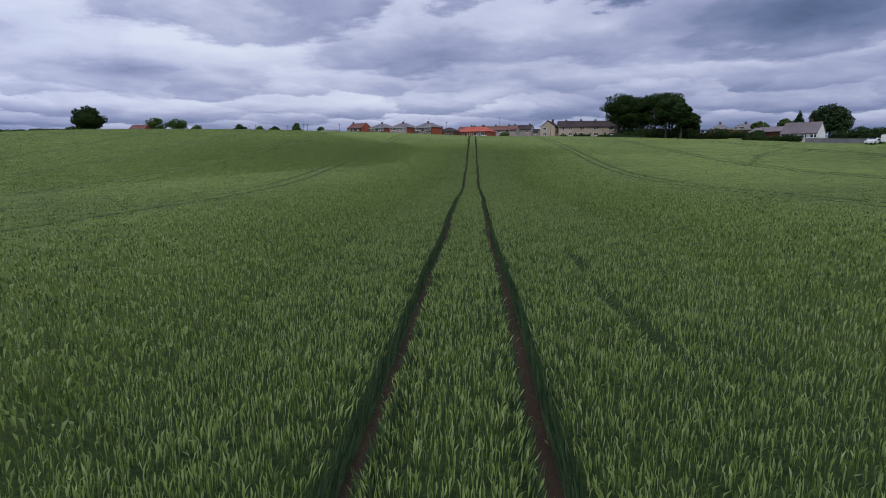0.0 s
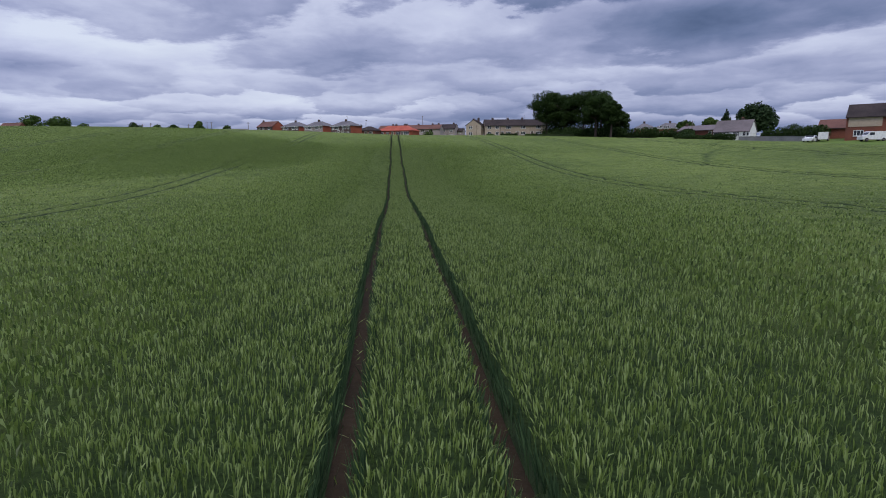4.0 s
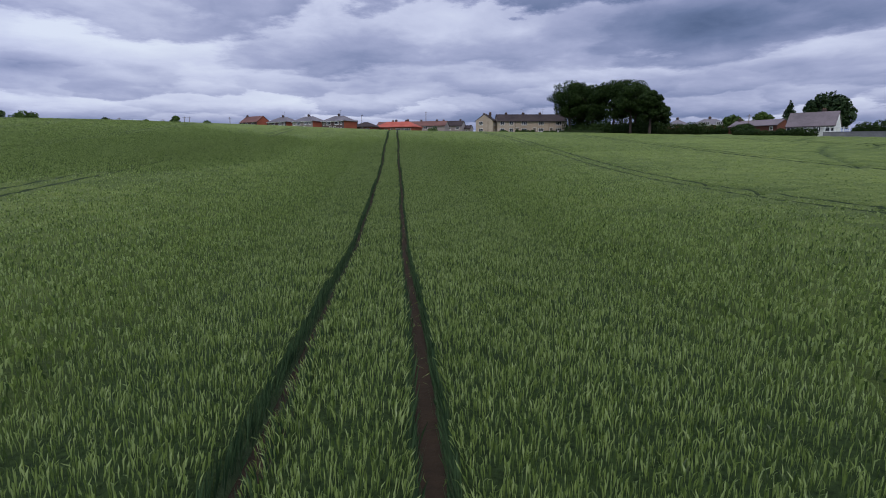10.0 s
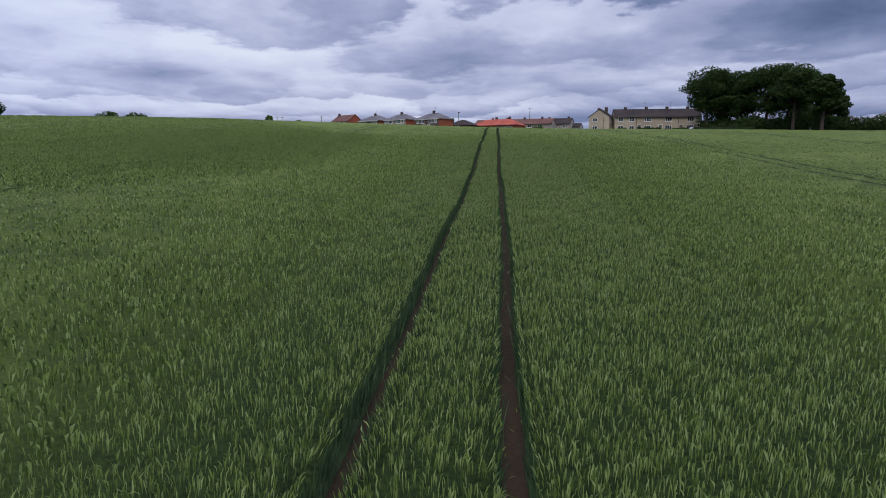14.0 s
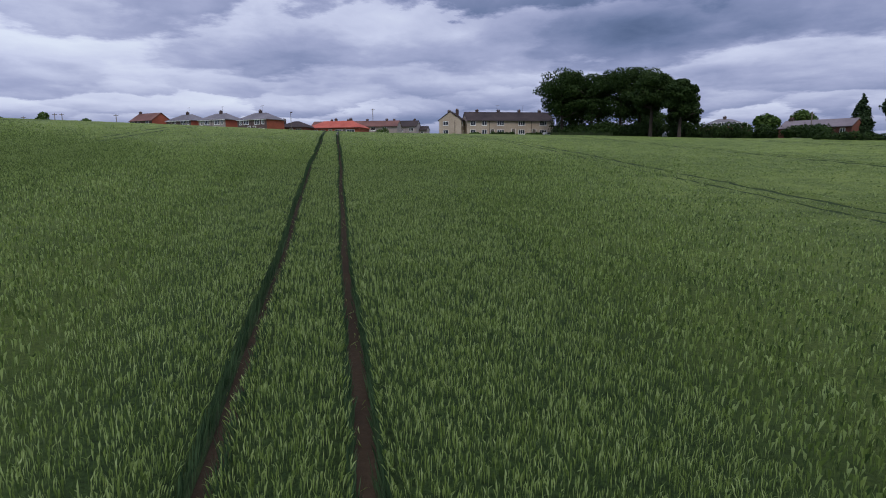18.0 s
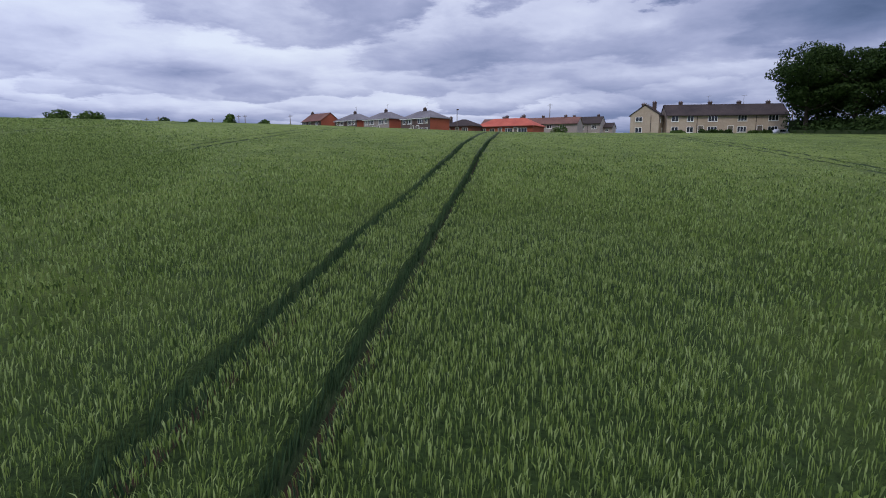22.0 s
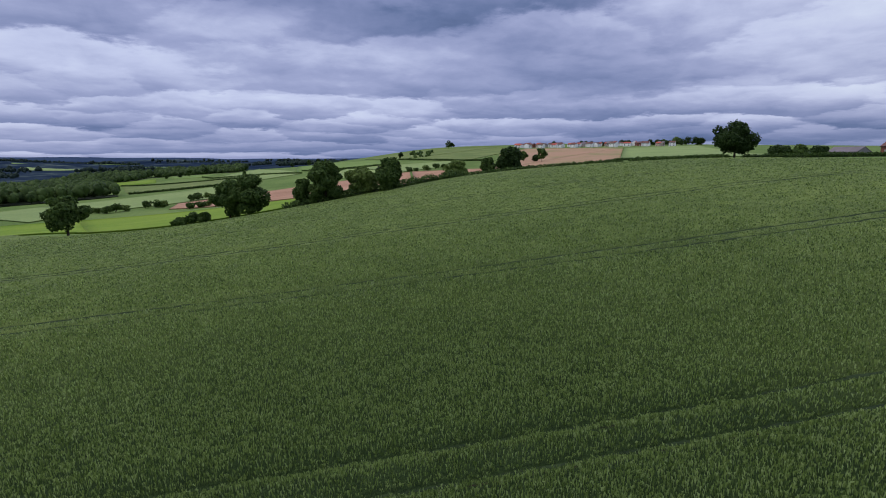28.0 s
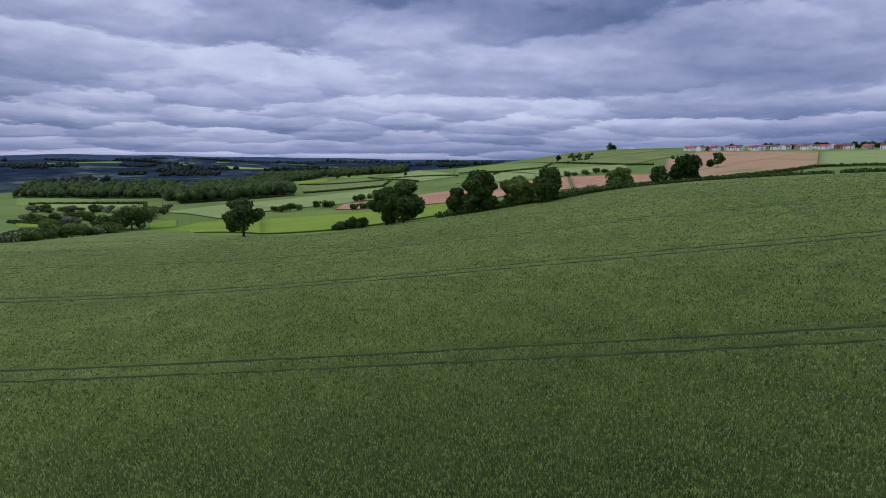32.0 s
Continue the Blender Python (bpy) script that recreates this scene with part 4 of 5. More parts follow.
def bush_row(name, pts, height, depth, label, mat, seed, leaf=0.25, per=26, category="hedge", kind="", group=""):
    """A clipped or ragged hedge along a line on the ground."""
    rng = np.random.default_rng(seed)
    c, lob = pts[0], []
    for (x0, y0), (x1, y1) in zip(pts[:-1], pts[1:]):
        ln = math.hypot(x1 - x0, y1 - y0)
        for i in range(max(1, int(ln / (height * 0.45)))):
            f = (i + rng.uniform(0.2, 0.8)) / max(1, int(ln / (height * 0.45)))
            x, y = x0 + (x1 - x0) * f, y0 + (y1 - y0) * f
            hh = height * rng.uniform(0.8, 1.12)
            lob.append((x - c[0], y - c[1], H(x, y) + hh * 0.5, hh * 0.55, 0.95))
    V, T = leaf_cloud(rng, lob, int(len(lob) * per * max(1.0, height * 0.5)), leaf)
    z0 = H(*c)
    V[:, 2] -= z0
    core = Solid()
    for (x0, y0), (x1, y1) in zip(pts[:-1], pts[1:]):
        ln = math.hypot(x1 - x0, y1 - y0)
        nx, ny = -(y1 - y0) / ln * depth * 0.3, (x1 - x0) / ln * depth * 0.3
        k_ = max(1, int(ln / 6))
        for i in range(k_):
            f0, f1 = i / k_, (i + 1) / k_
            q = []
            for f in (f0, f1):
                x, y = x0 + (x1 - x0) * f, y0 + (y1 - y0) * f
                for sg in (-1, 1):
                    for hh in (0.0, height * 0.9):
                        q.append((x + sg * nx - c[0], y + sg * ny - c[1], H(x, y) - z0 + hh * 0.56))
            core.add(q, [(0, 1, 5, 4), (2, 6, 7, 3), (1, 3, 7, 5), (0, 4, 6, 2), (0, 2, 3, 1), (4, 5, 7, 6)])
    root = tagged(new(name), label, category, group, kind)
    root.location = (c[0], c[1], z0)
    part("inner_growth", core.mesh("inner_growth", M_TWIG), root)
    part("foliage", tri_mesh("foliage", V, T, mat), root)
    return root


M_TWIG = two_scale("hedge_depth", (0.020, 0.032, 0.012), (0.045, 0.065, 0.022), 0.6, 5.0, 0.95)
bush_row("hedge", [(88, 214), (94, 204), (92, 190), (86, 180)], 2.7, 1.6, "dark clipped hedge in front of brick houses", M_LEAF, 71, 0.22, 220)
bush_row("hedge", [(92.5, 155), (95, 148), (97.6, 140.5)], 3.4, 2.2, "tall dark clipped hedge above a grey wall", M_LEAF, 72, 0.24, 300)
bush_row("hedge", [(80.5, 176), (82, 170), (84, 166), (86.8, 158.5)], 1.9, 1.2, "low dark clipped hedge beside the wheat field", M_LEAF, 73, 0.2, 240)
for bx0, by0, bx1, by1, bh, ml in ((42.5, 244, 48.5, 244, 1.3, M_LEAF), (52, 243.5, 56, 243.5, 1.2, M_LEAF2), (36.5, 245, 39.5, 245, 1.1, M_LEAF2), (59, 232, 70, 207, 3.4, M_LEAF), (71, 205, 86, 200, 3.4, M_LEAF), (60, 244, 84, 226, 6.5, M_LEAF), (14, 278, 17, 277, 2.8, M_LEAF2), (-30, 262, -26, 260, 1.0, M_LEAF2)):
    bush_row("bush", [(bx0, by0), (bx1, by1)], bh, 1.5, "overgrown garden shrubs in front of a house", ml, int(bx0 + 200), 0.24, 230, category="shrub", group="garden shrubs")


def garden_wall(pts, height, label):
    root = tagged(new("garden_wall"), label, "wall")
    root.location = (*pts[0], H(*pts[0]))
    z0 = H(*pts[0])
    w, cap = Solid(), Solid()
    for (x0, y0), (x1, y1) in zip(pts[:-1], pts[1:]):
        ln = math.hypot(x1 - x0, y1 - y0)
        for th, lo, hi, tgt in ((0.12, -0.3, height, w), (0.17, height, height + 0.08, cap)):
            nx, ny = -(y1 - y0) / ln * th, (x1 - x0) / ln * th
            q = []
            for x, y in ((x0, y0), (x1, y1)):
                for sg in (-1, 1):
                    for hh in (lo, hi):
                        q.append((x + sg * nx - pts[0][0], y + sg * ny - pts[0][1], H(x, y) - z0 + hh))
            tgt.add(q, [(0, 1, 5, 4), (2, 6, 7, 3), (1, 3, 7, 5), (0, 4, 6, 2), (0, 2, 3, 1), (4, 5, 7, 6)])
    part("wall", w.mesh("wall", M_STONEW), root)
    part("coping", cap.mesh("coping", M_STONEW), root)


garden_wall([(87.2, 156.5), (89.5, 150), (91.5, 138)], 1.1, "grey boundary wall beside the wheat field")
rail = tagged(new("white_fence"), "white railing fence in front of the bungalow", "fence")
rail.location = (87, 163, H(87, 163))
for i in range(9):
    part("post", Solid().box(-0.05, 0.05, -0.05, 0.05, 0.0, 2.0).mesh("post", M_WHITE), rail, at=pose(i * 0.7, -i * 0.85, H(87 + i * 0.7, 163 - i * 0.85) - H(87, 163)))
for zz in (1.2, 1.9):
    part("rail", Solid().tube([(0, 0, zz), (5.6, -6.8, zz + H(92.6, 156.2) - H(87, 163))], [0.05, 0.05], 6).mesh("rail", M_WHITE), rail)


def vehicle(name, x, y, turn, length, height, label, paint, van):
    root = tagged(new(name), label, "van" if van else "car")
    root.matrix_basis = pose(x, y, H(x, y), 0, 0, turn)
    w = 0.9
    if van:
        prof = [(-length / 2, 0.35), (length / 2, 0.35), (length / 2, 0.95), (length / 2 - 0.8, 1.15), (length / 2 - 1.5, height), (-length / 2, height)]
    else:
        prof = [(-length / 2, 0.3), (length / 2, 0.3), (length / 2, 0.75), (length / 2 - 1.1, 0.9), (length / 2 - 1.9, height), (-length / 2 + 0.9, height), (-length / 2, 0.9)]
    b = Solid()
    nP = len(prof)
    b.add([(px, -w, pz) for px, pz in prof] + [(px, w, pz) for px, pz in prof], [tuple(range(nP)), tuple(reversed(range(nP, 2 * nP)))] + [((i + 1) % nP, i, i + nP, (i + 1) % nP + nP) for i in range(nP)])
    part("body", b.mesh("body", paint), root)
    for sg in (-1, 1):
        for px in (-length / 2 + 0.8, length / 2 - 0.85):
            wh = part("wheel", Solid().tube([(px, sg * (w - 0.16), 0.33), (px, sg * (w + 0.02), 0.33)], [0.33, 0.33], 16).mesh("wheel", M_TYRE), root)
            part("rim", Solid().tube([(px, sg * (w + 0.0), 0.33), (px, sg * (w + 0.035), 0.33)], [0.2, 0.18], 12).mesh("rim", M_PALESLATE), wh)
        a, c = (length / 2 - 2.2, length / 2 - 1.3) if van else (-length / 2 + 1.0, length / 2 - 1.9)
        part("side_window", Solid().box(a, c, sg * w - 0.01, sg * w + 0.012, height * 0.62, height * 0.88).mesh("side_window", M_GLASS), root)
    part("windscreen", Solid().box(-0.02, 0.02, -0.75, 0.75, -0.3, 0.3).mesh("windscreen", M_GLASS), root,
         at=pose(length / 2 - (1.12 if van else 1.48), 0, (height + 1.15) / 2 if van else (height + 0.9) / 2 + 0.02, 0, -45, 0))


m, k = material("white_car_paint", 0.25)
put(k, "Base Color", k.ramp(k.noise(k.pos, 3.0), [(0.4, (0.70, 0.70, 0.70)), (0.6, (0.80, 0.80, 0.80))]))
put(k, "Coat Weight", 0.5)
M_WHITECAR = m
vehicle("van", 94.5, 123.5, 170, 4.8, 1.95, "white panel van parked by the houses", M_WHITECAR, True)
vehicle("van", 92.6, 134.2, 48, 4.2, 1.9, "white van parked beside the garage", M_WHITECAR, True)
vehicle("car", 58.5, 243.5, 12, 4.1, 1.45, "white hatchback car parked behind the tall trees", M_WHITECAR, False)
vehicle("car", 77.5, 214.5, 20, 4.2, 1.45, "pale car parked among the tree trunks", M_WHITECAR, False)
vehicle("car", 89.4, 134.0, 215, 4.0, 1.4, "pale hatchback car parked by the field", M_WHITECAR, False)


def pole(x, y, top, label="wooden utility pole with a short crossarm", cross=True, lean=0.0):
    root = tagged(new("utility_pole"), label, "pole", "utility poles")
    z = H(x, y)
    root.location = (x, y, z)
    part("shaft", Solid().tube([(0, 0, -0.4), (lean, 0, top - z)], [0.16, 0.10], 8).mesh("shaft", M_WOOD, True), root)
    if cross:
        part("crossarm", Solid().box(-0.7 + lean, 0.7 + lean, -0.06, 0.06, top - z - 0.5, top - z - 0.36).mesh("crossarm", M_WOOD), root)


for px, py, pt in ((-67, 289.7, 19.3), (14, 303, 23.0), (-110.9, 283, 18.2), (-108.3, 285, 18.7), (-94.7, 293, 18.6), (-87.6, 297, 19.9), (-85.9, 298, 20.0), (32.4, 251, 18.3), (93, 191, 13.6), (-300, -52, -4.0), (64.5, 253, 19.0)):
    pole(px, py, pt)
lamp = tagged(new("street_lamp"), "slim street lamp with a dark head", "lamp post")
lamp.location = (-12.2, 268, H(-12.2, 268))
part("column", Solid().tube([(0, 0, -0.3), (0, 0, 6.6)], [0.11, 0.07], 8).mesh("column", M_WOOD), lamp)
part("lantern", Solid().box(-0.15, 0.45, -0.12, 0.12, 6.5, 6.8).mesh("lantern", M_CHIM), lamp)

# ---- trees by the houses ----
TREE_L = "tall dark broadleaf tree in a clump beside the houses"
for i, (tx, ty, th, ts, bare_) in enumerate([(57.2, 231, 17.3, 7.2, 0.26), (62.5, 238, 16.8, 6.6, 0.2), (63.5, 227, 15.6, 6.2, 0.2), (74.0, 223, 17.0, 6.6, 0.26), (68.5, 222, 16.6, 6.2, 0.26),
                                             (67.5, 206.5, 13.9, 4.9, 0.40), (72, 214, 14.6, 5.6, 0.38), (70.5, 200.5, 12.3, 3.6, 0.34), (76, 208, 9.0, 3.8, 0.12), (84, 236, 8, 4.4, 0.08)]):
    tree(tx, ty, th, ts, TREE_L, M_LEAF, 20 + i, trunk_h=bare_, flat=0.62, leaves=14500, leaf=0.235, lobes=46, group="trees by the houses", trunk_r=0.42)
bush_row("bush", [(53, 226), (58, 218), (61, 212)], 2.2, 3.0, "dark undergrowth below the tall trees", M_LEAF, 62, 0.3, category="shrub")
conifer(103.4, 190, 9.2, 2.6, "dark pointed conifer behind the white bungalow", 3)
tree(109.5, 184, 10.8, 6.2, "broad dark garden tree behind the white bungalow", M_CONIF, 41, trunk_h=0.1, flat=1.0)
tree(112, 215, 7, 4, "rounded garden tree between the bungalows", M_LEAF2, 42, leaves=2200)
tree(104, 217, 6, 3.5, "rounded garden tree between the bungalows", M_LEAF2, 43, leaves=2200)

# ---- along the western hedge ----
tree(-164.5, 241, 11.6, 7.2, "rounded oak standing alone on the field's edge", M_LEAF, 51, trunk_h=0.14, flat=0.85, leaves=8000, lobes=22)
tree(-194, 345, 12.2, 7, "broadleaf tree beside a brick barn", M_LEAF2, 52, leaves=3500, trunk_h=0.1)
tree(-182, 348, 11.8, 7, "broadleaf tree beside a brick barn", M_LEAF2, 53, leaves=3500, trunk_h=0.1)
tree(-170, 350, 8.0, 4.6, "low tree behind the field's brow", M_LEAF2, 44, leaves=2200, trunk_h=0.1)
tree(-176.5, 174.3, 7.9, 4.7, "dark rounded tree in the hedge", M_LEAF, 54, trunk_h=0.03, flat=0.9, lobes=22, leaves=6000)
tree(-181, 169, 5.6, 2.8, "small open tree beside the dark one", M_LEAF2, 154, trunk_h=0.1, leaves=1800)
tree(-235, 169, 8.5, 5.4, "bushy light green tree beyond the hedge", M_LEAF3, 55, trunk_h=0.03, lobes=22)
tree(-147, 135.2, 8.6, 3.9, "tall dark ivy-clad tree in the hedge", M_LEAF2, 56, trunk_h=0.02, flat=1.0, lobes=24, leaves=7000)
tree(-152, 129, 7.6, 4.6, "rounded green tree in the hedge", M_LEAF3, 57, trunk_h=0.02, lobes=20)
tree(-150, 120.2, 10.4, 4.6, "tall dark tree with an uneven crown in the hedge", M_LEAF2, 58, trunk_h=0.06, flat=0.8, lobes=26, leaves=9000)
tree(-153, 114.4, 7.2, 2.9, "narrow dark tree in the hedge", M_LEAF2, 59, trunk_h=0.02, flat=1.2)
tree(-174, 98, 12.0, 6.2, "broad dark tree with a dense crown", M_LEAF2, 60, trunk_h=0.05, lobes=28, leaves=9000)
tree(-177, 92.5, 11.0, 5.4, "broad dark tree with a dense crown", M_LEAF2, 65, trunk_h=0.05, lobes=26, leaves=7500)
tree(-163.3, 56, 10.4, 5.4, "lone tree with an open crown on the field's edge", M_LEAF2, 61, trunk_h=0.08, leaves=5200, lobes=26)
for bx, by, bh in ((-176, 79, 2.6), (-177, 82.5, 3.6), (-176, 86, 3.2)):
    tree(bx, by, bh, 2.4, "low shrub growing beside the broad tree", M_LEAF2, int(bh * 100), trunk_h=0.02, leaves=1500, leaf=0.35, trunk_r=0.08, lobes=9, category="shrub")
bush_row("hedge", [(-154, 110), (-150, 118), (-150, 128), (-150, 138), (-156, 146), (-161, 156)], 2.4, 2.0, "overgrown hedge under the trees at the field's edge", M_LEAF2, 67, 0.34, 60)
bush_row("hedge", [(-161, 156), (-165, 166), (-167, 178), (-166, 192), (-164, 205)], 1.35, 1.4, "dark field hedge along the brow", M_LEAF2, 68, 0.3, 50)
bush_row("hedge", [(-164, 207), (-162, 222), (-163, 238)], 1.5, 1.5, "dark field hedge along the brow", M_LEAF2, 69, 0.3, 50)
bush_row("hedge", [(-163, 243), (-165, 262), (-168, 290), (-172, 320)], 1.5, 1.5, "dark field hedge running over the brow", M_LEAF2, 70, 0.3, 40)
house("barn", -199, 338, -20, 13, 7, 4.4, 7.6, "gable", "old brick barn with a brown roof among trees", M_DARKBRICK, M_BROWNTILE, category="barn", sink=0.2, wins=[("f", -3, 2.2, 1.0, 1.2), ("f", 3, 2.2, 1.0, 1.2)])
house("shed", -72.5, 293, 10, 9, 6, 1.8, 3.2, "gable", "low grey-roofed shed behind the field's brow", M_STONEW, M_PALESLATE, category="shed", sink=0.1)
house("shed", -222, 338, 10, 13, 8, 2.4, 4.4, "gable", "green-sided farm shed with a pale roof", M_STONEW, M_PALESLATE, category="shed", sink=0.2)
for i, (bx, by, bh, bs) in enumerate([(-208, 292, 5.5, 5), (-204, 298, 5.5, 4), (-213, 315, 5, 5), (-78, 296, 5.0, 2.8), (-101, 292, 4.8, 3.4), (-92, 300, 7.0, 3.2), (-135, 330, 7.6, 4.6), (-123, 330, 6.6, 4.6)]):
    tree(bx, by, bh, bs, "low round tree on the skyline", M_LEAF2 if i % 2 else M_LEAF, 80 + i, trunk_h=0.05, leaves=1600, trunk_r=0.15, lobes=10)

# ---- fields, woods and village across the valley ----
def crop_colour(name, a, b, s1=0.03, s2=0.8):
    return two_scale(name, a, b, s1, s2, 0.92, 0.04, None, 0.05)


# field colours are raised to stand in for sun falling on the valley
M_MEADOW = crop_colour("meadow_grass", (0.110, 0.195, 0.022), (0.200, 0.275, 0.040))
M_PALE = crop_colour("pale_barley", (0.165, 0.230, 0.080), (0.250, 0.315, 0.112))
M_OLIVE = crop_colour("rough_pasture", (0.111, 0.156, 0.046), (0.182, 0.221, 0.072))
M_BROWN = crop_colour("ploughed_earth", (0.286, 0.163, 0.098), (0.442, 0.26, 0.163))
M_MIXED = two_scale("thin_crop_on_earth", (0.40, 0.235, 0.15), (0.34, 0.225, 0.13), 0.012, 0.05, 0.92, 0.04, (0.15, 0.20, 0.06), 0.05)
M_GREEN = crop_colour("green_crop", (0.115, 0.190, 0.045), (0.190, 0.262, 0.076))


def field(corners, mat, label, rows=14):
    """A field draped over the land between four corners."""
    c = np.array(corners, float)
    U, V = np.meshgrid(np.linspace(0, 1, rows), np.linspace(0, 1, rows), indexing="ij")
    X = c[0, 0] * (1 - U) * (1 - V) + c[1, 0] * U * (1 - V) + c[2, 0] * U * V + c[3, 0] * (1 - U) * V
    Y = c[0, 1] * (1 - U) * (1 - V) + c[1, 1] * U * (1 - V) + c[2, 1] * U * V + c[3, 1] * (1 - U) * V
    Z = land(X, Y) + 0.45
    a = np.arange(rows * rows).reshape(rows, rows)
    q = np.stack([a[:-1, :-1], a[1:, :-1], a[1:, 1:], a[:-1, 1:]], -1).reshape(-1, 4)
    P = np.stack([X, Y, Z], -1).reshape(-1, 3)
    n_ = np.cross(P[q[0, 1]] - P[q[0, 0]], P[q[0, 3]] - P[q[0, 0]])
    if n_[2] < 0:
        q = q[:, ::-1]
    # the edge turns down into the ground
    ring = np.concatenate([a[:, 0], a[-1, 1:], a[-2::-1, -1], a[0, -2:0:-1]])
    low_ = P[ring].copy()
    low_[:, 2] -= 1.2
    b_ = np.arange(len(ring)) + len(P)
    sk = np.stack([ring, np.roll(ring, -1), np.roll(b_, -1), b_], -1)
    P = np.concatenate([P, low_])
    q = np.concatenate([q, sk])
    t = np.concatenate([q[:, [0, 1, 2]], q[:, [0, 2, 3]]])
    tagged(new("field", tri_mesh("field", P, t, mat, True)), label, "field", kind="structure")


for cs, mt, lab in (
    ([(-221, -8), (-172, 57), (-281, 9), (-268, -15)], M_MEADOW, "bright grass meadow below the wheat field"),
    ([(-172, 57), (-186, 108), (-308, 100), (-281, 9)], M_MEADOW, "bright grass meadow below the wheat field"),
    ([(-321, -67), (-280, -11), (-328, -1), (-375, -53)], M_PALE, "pale barley field in the valley"),
    ([(-375, -53), (-328, -1), (-389, 48), (-511, 24)], M_PALE, "pale barley field in the valley"),
    ([(-811, -160), (-669, 1), (-522, 20), (-492, -43)], M_OLIVE, "olive green rough pasture in the valley"),
    ([(-947, -221), (-984, -172), (-850, -131), (-829, -169)], M_MEADOW, "small sunlit grass field by the wood"),
    ([(-1334, -259), (-1254, -94), (-909, -84), (-942, -133)], M_GREEN, "green crop field on the far slope"),
    ([(-787, -43), (-551, 48), (-595, 82), (-1355, -65)], M_PALE, "pale field on the far slope"),
    ([(-491, 88), (-469, 126), (-478, 175), (-601, 126)], M_PALE, "pale green field below the hill"),
    ([(-478, 175), (-505, 231), (-581, 242), (-605, 132)], M_PALE, "pale green field below the hill"),
    ([(-623, 75), (-607, 166), (-710, 186), (-1086, 42)], M_GREEN, "green field along the foot of the hill"),
    ([(-324, 34), (-318, 60), (-380, 46), (-360, 29)], M_BROWN, "strip of bare brown ploughland"),
    ([(-320, 60), (-316, 99), (-419, 91), (-382, 46)], M_BROWN, "strip of bare brown ploughland"),
    ([(-316, 101), (-330, 163), (-466, 176), (-419, 91)], M_BROWN, "bare brown ploughed field"),
    ([(-330, 165), (-310, 205), (-411, 231), (-466, 178)], M_BROWN, "bare brown ploughed field"),
    ([(-718, 192), (-568, 242), (-730, 336), (-937, 383)], M_OLIVE, "rough green hillside pasture"),
    ([(-896, 156), (-720, 190), (-937, 381), (-997, 249)], M_OLIVE, "rough green hillside pasture"),
    ([(-372, 221), (-293, 231), (-379, 312), (-731, 494)], M_MIXED, "brown hillside field with a thin green crop"),
    ([(-374, 222), (-731, 496), (-819, 387), (-641, 298)], M_MIXED, "brown hillside field with a thin green crop"),
    ([(-386, 316), (-340, 400), (-787, 640), (-709, 484)], M_PALE, "pale green crop field below the village"),
    ([(-712, -514), (-673, -367), (-420, -178), (-549, -366)], M_GREEN, "green field beside the wood"),
    ([(-401, -214), (-392, -127), (-341, -96), (-342, -159)], M_PALE, "small pale field among hedges"),
    ([(-287, -125), (-275, -78), (-256, -63), (-266, -106)], M_MEADOW, "narrow grass field among bushes"),
    ([(-261, -35), (-274, -29), (-247, -13), (-238, -20)], M_MEADOW, "narrow grass field among bushes"),
):
    field(cs, mt, lab)


def wood(poly, count, height, label, mat, seed, leaf=1.1, per=70, spread=0.42):
    """Many crowns grown together, seen from far off."""
    rng = np.random.default_rng(seed)
    c = np.array(poly, float)
    u, v = rng.uniform(size=(2, count))
    x = c[0, 0] * (1 - u) * (1 - v) + c[1, 0] * u * (1 - v) + c[2, 0] * u * v + c[3, 0] * (1 - u) * v
    y = c[0, 1] * (1 - u) * (1 - v) + c[1, 1] * u * (1 - v) + c[2, 1] * u * v + c[3, 1] * (1 - u) * v
    z = land(x, y)
    h = height * rng.uniform(0.62, 1.12, count) * (0.68 + 0.55 * v)      # lower along the near edge
    # rounded, lumpy crowns
    seg_, ring = 9, 5
    th = np.repeat(np.linspace(0.25, np.pi - 0.5, ring), seg_)
    ph = np.tile(np.arange(seg_) * 2 * np.pi / seg_, ring) + np.repeat(np.arange(ring) * 0.35, seg_)
    unit = np.concatenate([np.stack([np.sin(th) * np.cos(ph), np.sin(th) * np.sin(ph), np.cos(th)], -1), [[0, 0, 1.0]]])
    a = np.arange(ring * seg_).reshape(ring, seg_)
    q = np.stack([a[:-1], np.roll(a[:-1], -1, 1), np.roll(a[1:], -1, 1), a[1:]], -1).reshape(-1, 4)
    tris = np.concatenate([q[:, [0, 2, 1]], q[:, [0, 3, 2]], np.stack([a[0], np.roll(a[0], -1), np.full(seg_, ring * seg_)], -1)])
    jit = rng.uniform(0.62, 1.05, (count, len(unit)))
    rad = h * spread
    P = unit[None] * jit[..., None] * np.stack([rad, rad, rad * 1.05], -1)[:, None, :] + np.stack([x, y, z + h * 0.5], -1)[:, None, :]
    T1 = (tris[None] + (np.arange(count) * len(unit))[:, None, None]).reshape(-1, 3)
    lob = [(a_, b_, q_ + t_ * 0.5, t_ * spread * 1.04, 1.05) for a_, b_, q_, t_ in zip(x, y, z, h)]
    V, T = leaf_cloud(rng, lob, count * per, leaf * 0.8)
    V = np.concatenate([P.reshape(-1, 3), V])
    T = np.concatenate([T1, T + count * len(unit)])
    tagged(new("woodland", tri_mesh("woodland", V, T, mat)), label, "woodland", kind="stuff")


